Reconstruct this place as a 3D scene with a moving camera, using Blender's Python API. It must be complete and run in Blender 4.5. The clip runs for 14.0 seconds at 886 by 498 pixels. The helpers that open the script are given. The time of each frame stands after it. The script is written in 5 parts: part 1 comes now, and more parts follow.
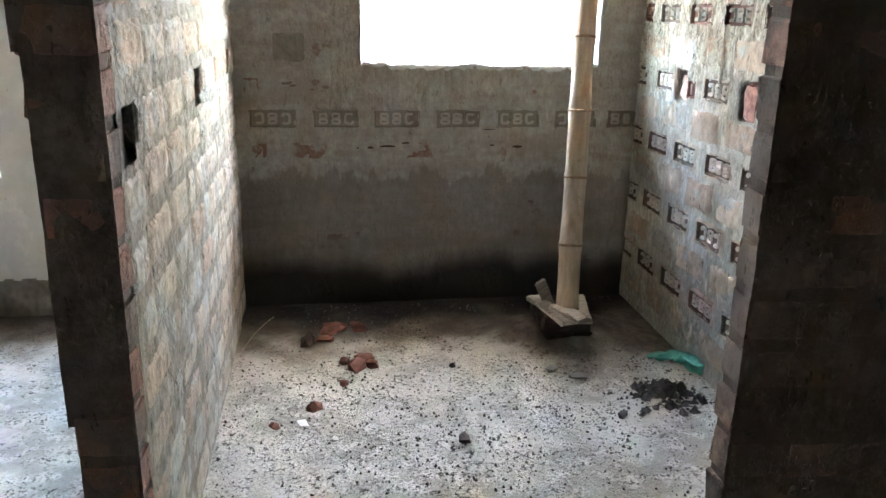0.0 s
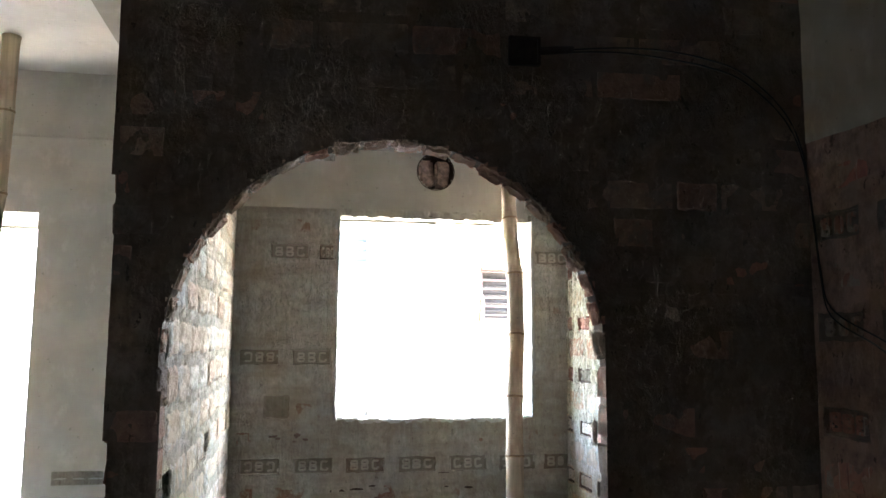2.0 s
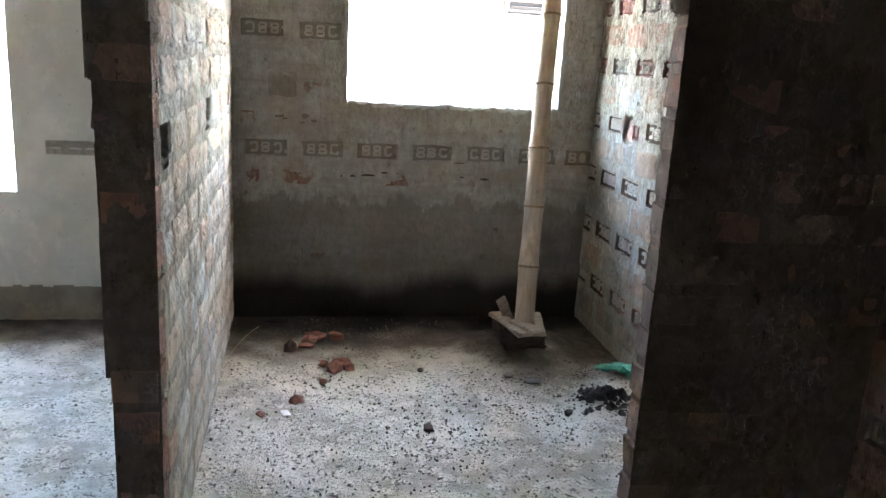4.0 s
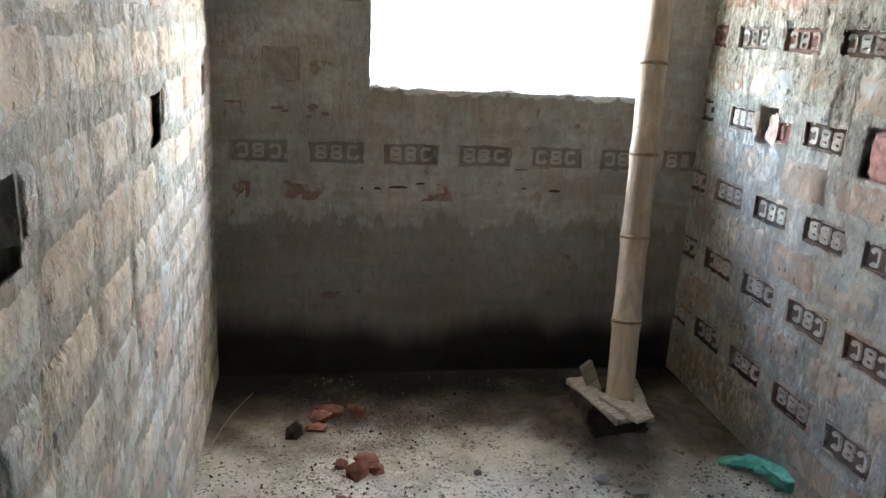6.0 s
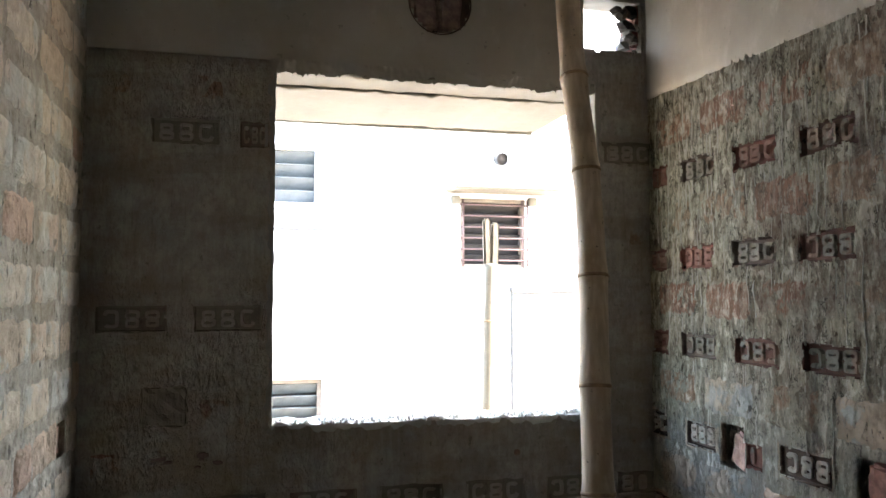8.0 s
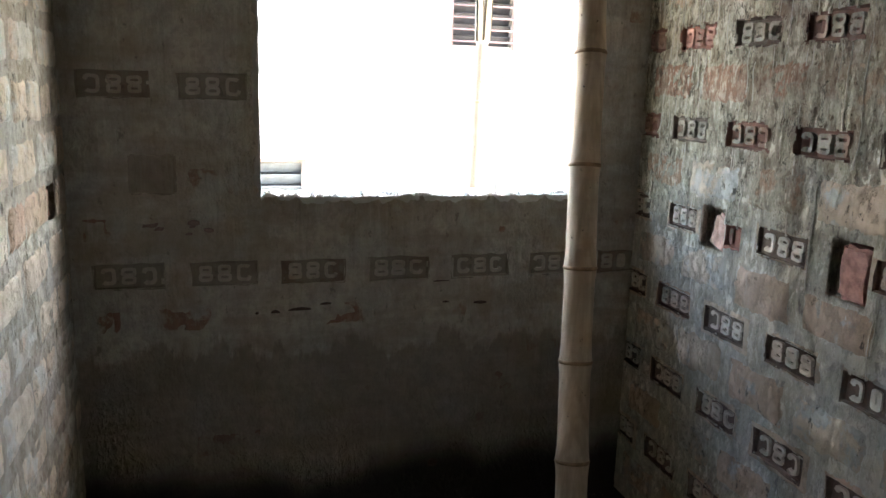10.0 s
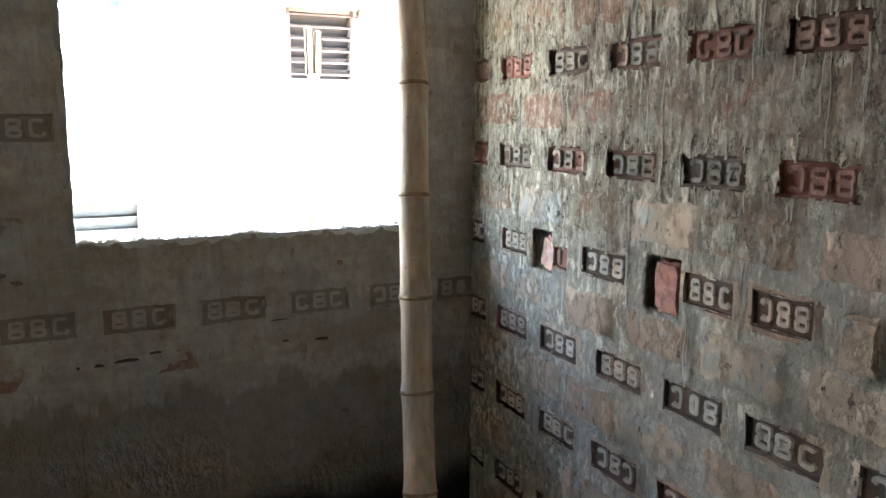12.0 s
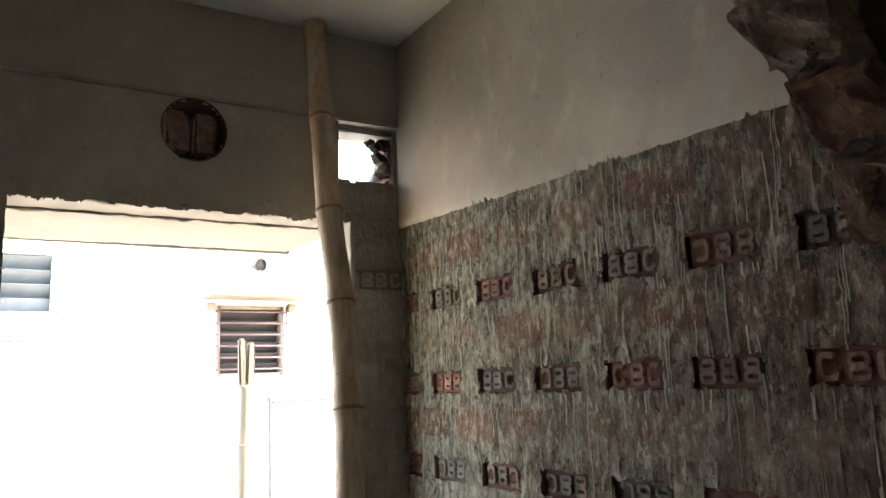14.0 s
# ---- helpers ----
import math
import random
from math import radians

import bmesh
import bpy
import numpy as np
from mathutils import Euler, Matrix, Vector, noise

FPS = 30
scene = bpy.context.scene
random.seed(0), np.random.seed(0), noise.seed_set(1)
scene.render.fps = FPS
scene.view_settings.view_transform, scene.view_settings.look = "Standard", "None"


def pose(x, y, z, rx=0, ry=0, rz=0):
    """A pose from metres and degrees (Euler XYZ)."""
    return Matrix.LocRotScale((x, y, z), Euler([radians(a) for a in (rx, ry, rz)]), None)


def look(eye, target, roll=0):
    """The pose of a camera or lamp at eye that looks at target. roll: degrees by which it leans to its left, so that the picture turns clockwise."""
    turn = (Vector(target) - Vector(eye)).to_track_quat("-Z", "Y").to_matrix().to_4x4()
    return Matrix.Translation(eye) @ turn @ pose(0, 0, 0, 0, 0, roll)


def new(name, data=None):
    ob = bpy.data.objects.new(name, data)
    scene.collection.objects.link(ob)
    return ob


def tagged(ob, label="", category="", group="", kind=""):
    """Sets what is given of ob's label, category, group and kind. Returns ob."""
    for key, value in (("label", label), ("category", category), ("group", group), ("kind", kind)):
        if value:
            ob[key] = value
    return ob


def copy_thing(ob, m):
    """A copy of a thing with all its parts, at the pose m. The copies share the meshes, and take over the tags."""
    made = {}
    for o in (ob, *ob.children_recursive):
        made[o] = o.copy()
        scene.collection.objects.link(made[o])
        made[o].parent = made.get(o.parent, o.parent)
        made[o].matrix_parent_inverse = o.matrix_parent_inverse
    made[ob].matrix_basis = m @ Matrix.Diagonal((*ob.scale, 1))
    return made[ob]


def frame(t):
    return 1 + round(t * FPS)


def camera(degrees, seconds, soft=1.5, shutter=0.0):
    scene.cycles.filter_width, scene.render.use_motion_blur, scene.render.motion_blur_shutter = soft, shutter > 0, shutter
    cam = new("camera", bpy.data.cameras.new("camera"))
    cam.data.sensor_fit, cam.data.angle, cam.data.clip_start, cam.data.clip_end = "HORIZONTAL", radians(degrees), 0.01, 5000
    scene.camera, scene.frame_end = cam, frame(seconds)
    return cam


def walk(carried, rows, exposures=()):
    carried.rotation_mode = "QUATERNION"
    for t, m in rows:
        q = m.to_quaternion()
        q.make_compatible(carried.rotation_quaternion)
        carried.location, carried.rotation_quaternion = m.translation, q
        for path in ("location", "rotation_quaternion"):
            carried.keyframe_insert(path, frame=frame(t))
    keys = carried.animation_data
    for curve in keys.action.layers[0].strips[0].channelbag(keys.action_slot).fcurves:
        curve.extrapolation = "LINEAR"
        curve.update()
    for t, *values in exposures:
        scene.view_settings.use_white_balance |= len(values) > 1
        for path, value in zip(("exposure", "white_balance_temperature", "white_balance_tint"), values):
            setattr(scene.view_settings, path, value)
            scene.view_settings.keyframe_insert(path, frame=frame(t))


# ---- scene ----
cam = camera(58.3, 14.0, soft=1.5)
PATH = [
    (0, (0.32, -3.422, 1.302), (0.625, -1.533, 0.719), 1.3),
    (0.5, (0.226, -3.656, 1.305), (0.547, -1.696, 1.064), 2.2),
    (1, (0.192, -3.842, 1.371), (0.539, -1.873, 1.363), 1.9),
    (1.5, (0.242, -3.979, 1.423), (0.586, -2.014, 1.574), 0.7),
    (2, (0.314, -4.134, 1.465), (0.664, -2.178, 1.695), 0.4),
    (2.5, (0.361, -4.21, 1.507), (0.743, -2.266, 1.779), 0.3),
    (3, (0.361, -4.161, 1.481), (0.768, -2.205, 1.577), 1.3),
    (3.5, (0.308, -4.001, 1.352), (0.701, -2.057, 1.093), 2.3),
    (3.7, (0.274, -3.93, 1.316), (0.656, -2.008, 0.914), 2.9),
    (5.8, (0.317, -2.866, 1.295), (0.635, -0.986, 0.691), 3.7),
    (6, (0.283, -2.758, 1.3), (0.632, -0.868, 0.745), 3.2),
    (6.5, (0.424, -2.539, 1.351), (0.731, -0.598, 0.978), 2.3),
    (7, (0.41, -2.404, 1.425), (0.849, -0.454, 1.36), 1.2),
    (7.2, (0.411, -2.391, 1.422), (0.893, -0.454, 1.548), 0.4),
    (9.3, (0.398, -2.386, 1.481), (0.901, -0.451, 1.525), 0.1),
    (9.5, (0.391, -2.38, 1.45), (0.901, -0.45, 1.338), 0.7),
    (10, (0.392, -2.366, 1.404), (0.929, -0.482, 0.998), 1.8),
    (10.5, (0.407, -2.371, 1.371), (1.021, -0.537, 0.864), 2.5),
    (11, (0.432, -2.373, 1.368), (1.14, -0.581, 0.831), 2.5),
    (11.5, (0.437, -2.373, 1.373), (1.225, -0.605, 0.868), 2.2),
    (12, (0.468, -2.371, 1.408), (1.334, -0.598, 1.083), 0.2),
    (12.5, (0.488, -2.377, 1.469), (1.422, -0.609, 1.428), -2.2),
    (13, (0.485, -2.401, 1.524), (1.416, -0.644, 1.737), -3.3),
    (13.5, (0.469, -2.419, 1.556), (1.364, -0.673, 1.946), -3.3),
    (14, (0.413, -2.432, 1.555), (1.446, -0.753, 1.89), -2.1),
]
EXPOSURE = [(0, 7.88, 7220, 10), (0.5, 7.2, 7140, 10), (1, 7.02, 7090, 10), (1.5, 7.0, 7020, 10), (2, 7.55, 7000, 10), (2.5, 7.78, 7000, 10), (3, 7.85, 6950, 10), (3.5, 7.75, 6890, 10), (6, 7.58, 7020, 10), (6.5, 7.05, 6990, 10), (7.2, 5.8, 7040, 10), (9.3, 5.49, 7440, 10), (10, 6.26, 7420, 10), (11, 7.11, 7290, 10), (11.5, 7.11, 7220, 10), (12, 6.81, 7240, 10), (12.5, 5.36, 7370, 10), (13, 5.03, 7500, 10), (13.5, 5.26, 7720, 10), (14, 5.59, 7770, 10)]
walk(cam, [(t, look(eye, target, roll)) for t, eye, target, roll in PATH], EXPOSURE)

# ---- world and sun ----
SUN_ELEVATION, SUN_AZIMUTH = radians(60), radians(97)
world = bpy.data.worlds.new("sky")
scene.world = world
world.use_nodes = True
sky_nodes = world.node_tree
sky = sky_nodes.nodes.new("ShaderNodeTexSky")
sky.sky_type, sky.sun_disc = "NISHITA", False
sky.sun_elevation, sky.sun_rotation = SUN_ELEVATION, SUN_AZIMUTH
sky.dust_density = 3.0
sky_nodes.links.new(sky.outputs[0], sky_nodes.nodes["Background"].inputs[0])
sky_nodes.nodes["Background"].inputs[1].default_value = 0.15
sun = new("sun", bpy.data.lights.new("sun", "SUN"))
sun.data.energy, sun.data.angle, sun.data.color = 0.8, radians(12), (1.0, 0.975, 0.94)
toward = Vector((math.sin(SUN_AZIMUTH) * math.cos(SUN_ELEVATION), math.cos(SUN_AZIMUTH) * math.cos(SUN_ELEVATION), math.sin(SUN_ELEVATION)))
sun.matrix_world = look(toward * 30, (0, 0, 0))


# ---- materials ----
def node(nt, kind, inputs=None, operation="", blend="", soft_range=False):
    n = nt.nodes.new("ShaderNode" + kind)
    if operation:
        n.operation = operation
    if blend:
        n.data_type, n.blend_type = "RGBA", blend
    if soft_range:
        n.interpolation_type = "SMOOTHSTEP"
    for key, value in (inputs or {}).items():
        if isinstance(value, bpy.types.NodeSocket):
            nt.links.new(value, n.inputs[key])
        else:
            n.inputs[key].default_value = value
    return n


def mixed(nt, fac, a, b, blend="MIX"):
    n = node(nt, "Mix", blend=blend)
    for i, value in ((0, fac), (6, a), (7, b)):
        if isinstance(value, bpy.types.NodeSocket):
            nt.links.new(value, n.inputs[i])
        else:
            n.inputs[i].default_value = value if i == 0 else (*value, 1)
    return n.outputs[2]


def maths(nt, op, a, b=0.0, c=0.0):
    return node(nt, "Math", {0: a, 1: b, 2: c}, operation=op).outputs[0]


def ranged(nt, value, a, b, c=0.0, d=1.0):
    return node(nt, "MapRange", {0: value, 1: a, 2: b, 3: c, 4: d}, soft_range=True).outputs[0]


def noise_at(nt, where, scale, detail=4.0, rough=0.55, stretch=None):
    if stretch:
        where = node(nt, "Mapping", {0: where, 3: stretch}).outputs[0]
    return node(nt, "TexNoise", {"Vector": where, "Scale": scale, "Detail": detail, "Roughness": rough}).outputs[0]


def start(name):
    m = bpy.data.materials.new(name)
    m.use_nodes = True
    nt = m.node_tree
    return m, nt, nt.nodes["Principled BSDF"], node(nt, "NewGeometry").outputs["Position"]


def finish(nt, bsdf, colour, roughness, height=None, strength=0.4, distance=0.004):
    for key, value in (("Base Color", colour), ("Roughness", roughness)):
        if isinstance(value, bpy.types.NodeSocket):
            nt.links.new(value, bsdf.inputs[key])
        else:
            bsdf.inputs[key].default_value = (*value, 1) if key == "Base Color" else value
    bsdf.inputs["Specular IOR Level"].default_value = 0.25
    if height is not None:
        bump = node(nt, "Bump", {"Strength": strength, "Distance": distance, "Height": height})
        nt.links.new(bump.outputs[0], bsdf.inputs["Normal"])


def ramp(nt, fac, stops):
    n = node(nt, "ValToRGB", {0: fac})
    els = n.color_ramp.elements
    while len(els) < len(stops):
        els.new(0.5)
    for el, (p, c) in zip(els, stops):
        el.position, el.color = p, (*c, 1)
    return n.outputs[0]


BRICK_TINTS = [(0.0, (0.34, 0.165, 0.115)), (0.3, (0.42, 0.23, 0.165)), (0.55, (0.40, 0.27, 0.195)), (0.8, (0.45, 0.34, 0.25)), (1.0, (0.36, 0.20, 0.15))]


def masonry(name, coverage, cement, tints=None, streaks=0.5, damp=False, relief=0.6, band=0.035, spread=0.2, speckle=1.0, rugged=0.0, low_light=0.0, dashes=0.0):
    """Brick (with tints) or bare mortar (without) under a broken coat of cement slurry that runs down in streaks."""
    m, nt, bsdf, where = start(name)
    broad = noise_at(nt, where, 2.4, 4, 0.6)
    patch = noise_at(nt, where, 6.5, 6, 0.65)
    run = noise_at(nt, where, 36, 6, 0.65, (1, 1, 0.12))
    thread = noise_at(nt, where, 62, 3, 0.55, (1, 1, 0.045))
    fine = noise_at(nt, where, 170, 5, 0.7)
    grain = noise_at(nt, where, 24, 7, 0.68)
    coat = maths(nt, "ADD", maths(nt, "MULTIPLY", patch, 1 - streaks), maths(nt, "MULTIPLY", run, streaks))
    grey = mixed(nt, ranged(nt, grain, 0.36, 0.62), [c * (1 - 0.5 * speckle) for c in cement], cement)
    grey = mixed(nt, ranged(nt, broad, 0.40, 0.62, 0, 0.45 + 0.3 * rugged), grey, [cement[0] * 0.62, cement[1] * 0.57, cement[2] * 0.50])
    pale = (min(1, cement[0] * 1.4), min(1, cement[1] * 1.46), min(1, cement[2] * 1.52))
    grey = mixed(nt, ranged(nt, run, 0.54, 0.66, 0, 0.7 * min(1, 1.6 * streaks)), grey, pale)
    grey = mixed(nt, ranged(nt, patch, 0.46, 0.62, 0.0, 0.5), grey, (cement[0] * 0.88, cement[1] * 0.97, cement[2] * 1.04))
    if tints:
        rnd = node(nt, "ObjectInfo").outputs["Random"]
        face = ramp(nt, rnd, tints)
        face = mixed(nt, ranged(nt, grain, 0.42, 0.62, 0, 0.45), face, [c * 0.5 for c in tints[1][1]])
        face = mixed(nt, ranged(nt, fine, 0.56, 0.70, 0, 0.45), face, [min(1, c * 1.3) for c in tints[3 % len(tints)][1]])
        edge = 0.5 + (0.5 - coverage) * 0.34
        shifted = maths(nt, "ADD", coat, maths(nt, "MULTIPLY", maths(nt, "SUBTRACT", rnd, 0.5), spread))
        colour = mixed(nt, ranged(nt, shifted, edge - band, edge + band), face, grey)
    else:
        colour = grey
    drops = ranged(nt, thread, 0.60, 0.66, 0, 0.8 * min(1, 1.7 * streaks))
    colour = mixed(nt, drops, colour, pale)
    dirt = ranged(nt, thread, 0.40, 0.345, 0, 0.9 * min(1, 1.7 * streaks))
    colour = mixed(nt, dirt, colour, [c * 0.22 for c in cement])
    pits = ranged(nt, noise_at(nt, where, 34, 6, 0.7, (1, 1, 0.6)), 0.615, 0.65)
    colour = mixed(nt, maths(nt, "MULTIPLY", pits, 0.85 * speckle), colour, [c * 0.12 for c in cement])
    height = maths(nt, "ADD", maths(nt, "ADD", maths(nt, "MULTIPLY", run, 1.8 * streaks), grain), maths(nt, "MULTIPLY", fine, 0.4))
    height = maths(nt, "ADD", height, maths(nt, "MULTIPLY", maths(nt, "SUBTRACT", drops, maths(nt, "ADD", pits, dirt)), 0.6))
    if rugged:
        # broken, half-fallen slurry: deep sharp-edged scabs
        scab = ranged(nt, noise_at(nt, where, 15, 8, 0.72, (1, 1, 0.55)), 0.47, 0.53)
        colour = mixed(nt, maths(nt, "MULTIPLY", maths(nt, "SUBTRACT", 1.0, scab), 0.34 * rugged), colour, (cement[0] * 0.36, cement[1] * 0.32, cement[2] * 0.28))
        height = maths(nt, "ADD", height, maths(nt, "MULTIPLY", scab, 0.8 * rugged))
    if dashes:
        # short set drips, pale ridges with dark gaps between, thickest high on the wall
        dash = noise_at(nt, where, 115, 4, 0.65, (1, 1, 0.27))
        high = node(nt, "SeparateXYZ", {0: where}).outputs[2]
        much = maths(nt, "MULTIPLY", ranged(nt, maths(nt, "ADD", high, maths(nt, "MULTIPLY", broad, 0.9)), 1.35, 2.2, 0.25, 1.0), dashes)
        colour = mixed(nt, maths(nt, "MULTIPLY", ranged(nt, dash, 0.56, 0.63), much), colour, pale)
        colour = mixed(nt, maths(nt, "MULTIPLY", ranged(nt, dash, 0.44, 0.38), much), colour, [c * 0.16 for c in cement])
        height = maths(nt, "ADD", height, maths(nt, "MULTIPLY", maths(nt, "MULTIPLY", dash, much), 1.2))
        # broader set runs, cool and pale, with the bare dark wall between them
        flow = noise_at(nt, where, 52, 5, 0.62, (1, 1, 0.17))
        colour = mixed(nt, maths(nt, "MULTIPLY", ranged(nt, flow, 0.515, 0.57), maths(nt, "MULTIPLY", much, 0.75)), colour, (cement[0] * 1.3, cement[1] * 1.4, cement[2] * 1.4))
        colour = mixed(nt, maths(nt, "MULTIPLY", ranged(nt, flow, 0.455, 0.40), maths(nt, "MULTIPLY", much, 0.8)), colour, (cement[0] * 0.20, cement[1] * 0.17, cement[2] * 0.15))
        height = maths(nt, "ADD", height, maths(nt, "MULTIPLY", maths(nt, "MULTIPLY", flow, much), 1.6))
        # crisp crust, pitted between its grains
        crust = noise_at(nt, where, 44, 9, 0.70, (1, 1, 0.55))
        colour = mixed(nt, maths(nt, "MULTIPLY", ranged(nt, crust, 0.435, 0.395), min(0.85, 1.7 * dashes)), colour, (cement[0] * 0.15, cement[1] * 0.125, cement[2] * 0.11))
        colour = mixed(nt, maths(nt, "MULTIPLY", ranged(nt, crust, 0.545, 0.585), min(0.6, 1.2 * dashes)), colour, pale)
        height = maths(nt, "ADD", height, maths(nt, "MULTIPLY", ranged(nt, crust, 0.40, 0.56), 1.5))
        # thin slurry patches, growing away from the window: the light's falloff painted brown
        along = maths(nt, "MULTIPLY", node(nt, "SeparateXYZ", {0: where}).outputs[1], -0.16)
        thin_falloff = maths(nt, "ADD", maths(nt, "MULTIPLY", noise_at(nt, where, 5.5, 6, 0.68), 0.8), along)
        thin_falloff = maths(nt, "MULTIPLY", ranged(nt, thin_falloff, 0.50, 0.66), ranged(nt, maths(nt, "ADD", high, maths(nt, "MULTIPLY", broad, 0.5)), 1.15, 1.5))
        colour = mixed(nt, maths(nt, "MULTIPLY", thin_falloff, maths(nt, "MULTIPLY", ranged(nt, grain, 0.36, 0.58, 0.25, 0.75), min(1.0, dashes * 2))), colour, (0.165, 0.098, 0.072))
        # dark open edges where the slurry has broken away
        seam = maths(nt, "ABSOLUTE", maths(nt, "SUBTRACT", noise_at(nt, where, 17, 7, 0.66, (1, 1, 0.42)), 0.5))
        seam = maths(nt, "MULTIPLY", ranged(nt, seam, 0.016, 0.005), ranged(nt, patch, 0.46, 0.56, 0.3 * dashes, min(0.9, 2.0 * dashes)))
        colour = mixed(nt, seam, colour, [c * 0.10 for c in cement])
        height = maths(nt, "SUBTRACT", height, maths(nt, "MULTIPLY", seam, 0.9))
    if low_light:
        # patchy lightening of the lower courses, mostly skylight put into the colour
        z = node(nt, "SeparateXYZ", {0: where}).outputs[2]
        edge = maths(nt, "ADD", z, maths(nt, "MULTIPLY", maths(nt, "SUBTRACT", noise_at(nt, where, 3.2, 5, 0.6), 0.5), 1.1))
        skylit = maths(nt, "MULTIPLY", ranged(nt, edge, 1.32, 0.92), ranged(nt, patch, 0.36, 0.56, 0.45, 1.0))
        colour = mixed(nt, maths(nt, "MULTIPLY", skylit, low_light), colour, (0.55, 0.53, 0.475))
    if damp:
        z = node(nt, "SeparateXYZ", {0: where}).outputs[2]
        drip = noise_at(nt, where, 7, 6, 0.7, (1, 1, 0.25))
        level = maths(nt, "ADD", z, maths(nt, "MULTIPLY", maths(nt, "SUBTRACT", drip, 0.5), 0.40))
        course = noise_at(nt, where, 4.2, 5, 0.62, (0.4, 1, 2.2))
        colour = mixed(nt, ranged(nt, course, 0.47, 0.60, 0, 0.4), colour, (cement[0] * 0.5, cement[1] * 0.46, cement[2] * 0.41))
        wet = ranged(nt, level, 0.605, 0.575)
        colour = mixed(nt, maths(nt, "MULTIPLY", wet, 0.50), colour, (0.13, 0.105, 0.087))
        # near-black towards the foot, with a slowly waving upper edge
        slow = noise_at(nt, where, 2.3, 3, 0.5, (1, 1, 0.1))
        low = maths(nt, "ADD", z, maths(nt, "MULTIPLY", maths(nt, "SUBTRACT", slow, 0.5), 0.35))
        foot_dark = ranged(nt, low, 0.27, 0.12)
        colour = mixed(nt, maths(nt, "MULTIPLY", foot_dark, 0.94), colour, (0.011, 0.010, 0.009))
    finish(nt, bsdf, colour, 0.92, height, relief, 0.012 + 0.006 * rugged)
    return m


CEMENT = (0.475, 0.432, 0.332)
EAST_TINTS = [(0.0, (0.31, 0.14, 0.095)), (0.3, (0.37, 0.21, 0.145)), (0.55, (0.43, 0.31, 0.21)), (0.8, (0.47, 0.365, 0.25)), (1.0, (0.33, 0.175, 0.125))]
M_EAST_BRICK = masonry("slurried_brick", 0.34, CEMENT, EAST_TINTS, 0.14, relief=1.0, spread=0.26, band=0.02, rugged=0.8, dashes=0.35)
# brick of the lower courses, lightened mostly for the skylight falling there
M_EAST_BRICK_LOW = masonry("lit_low_brick", 0.40, (0.44, 0.425, 0.375), [(0.0, (0.40, 0.27, 0.20)), (0.3, (0.47, 0.37, 0.275)), (0.6, (0.51, 0.425, 0.32)), (0.85, (0.46, 0.345, 0.26)), (1.0, (0.43, 0.335, 0.255))], 0.08, relief=1.0, spread=0.2, band=0.03, rugged=0.9)
M_EAST_MORTAR = masonry("slurry_mortar", 1.0, CEMENT, None, 0.2, relief=1.0, rugged=1.0, low_light=0.56, dashes=0.6)
# inside of the stamps: the hollow's shade put into a darker brick colour
M_EAST_FROG = masonry("hollow_shade_brick", 0.22, (0.12, 0.092, 0.072), [(0.0, (0.19, 0.08, 0.06)), (0.35, (0.145, 0.072, 0.055)), (0.7, (0.085, 0.06, 0.048)), (1.0, (0.07, 0.055, 0.046))], 0.2, relief=0.6, spread=0.3)
M_EAST_MARK = masonry("stamp_relief", 0.5, (0.25, 0.225, 0.185), [(0.0, (0.27, 0.135, 0.105)), (0.35, (0.26, 0.165, 0.13)), (0.7, (0.27, 0.215, 0.165)), (1.0, (0.25, 0.205, 0.16))], 0.2, relief=0.8, spread=0.3, rugged=0.4)
# the same darkened hollow for the lower courses
M_EAST_FROG_LOW = masonry("low_hollow_shade_brick", 0.3, (0.10, 0.083, 0.068), [(0.0, (0.12, 0.072, 0.055)), (0.5, (0.085, 0.066, 0.053)), (0.75, (0.125, 0.078, 0.06)), (1.0, (0.09, 0.07, 0.055))], 0.1, relief=0.6)
# relief on those courses, lightened for the same skylight
M_EAST_MARK_LOW = masonry("lit_low_relief", 0.5, (0.47, 0.44, 0.37), [(0.0, (0.42, 0.30, 0.24)), (0.35, (0.46, 0.37, 0.30)), (0.7, (0.50, 0.42, 0.335)), (1.0, (0.46, 0.38, 0.30))], 0.1, relief=0.8, rugged=0.4, low_light=0.3)
WASH = (0.42, 0.397, 0.35)
NORTH_TINTS = [(0.0, (0.22, 0.12, 0.09)), (0.3, (0.26, 0.17, 0.13)), (0.55, (0.31, 0.23, 0.175)), (0.8, (0.34, 0.27, 0.205)), (1.0, (0.24, 0.15, 0.115))]
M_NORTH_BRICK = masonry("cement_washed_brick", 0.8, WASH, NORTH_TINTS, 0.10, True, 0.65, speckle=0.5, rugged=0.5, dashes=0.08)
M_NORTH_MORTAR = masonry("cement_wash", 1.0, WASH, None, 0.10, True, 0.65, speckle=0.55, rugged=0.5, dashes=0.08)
# back wall's stamps, shade in the hollow painted into the wash
M_NORTH_FROG = masonry("washed_hollow_shade_brick", 0.7, (0.22, 0.195, 0.165), [(0.0, (0.17, 0.13, 0.105)), (0.35, (0.20, 0.16, 0.13)), (0.7, (0.23, 0.195, 0.16)), (1.0, (0.19, 0.155, 0.13))], 0.1, True, 0.5, speckle=0.4)
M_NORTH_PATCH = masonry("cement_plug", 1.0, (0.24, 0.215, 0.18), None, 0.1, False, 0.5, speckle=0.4)
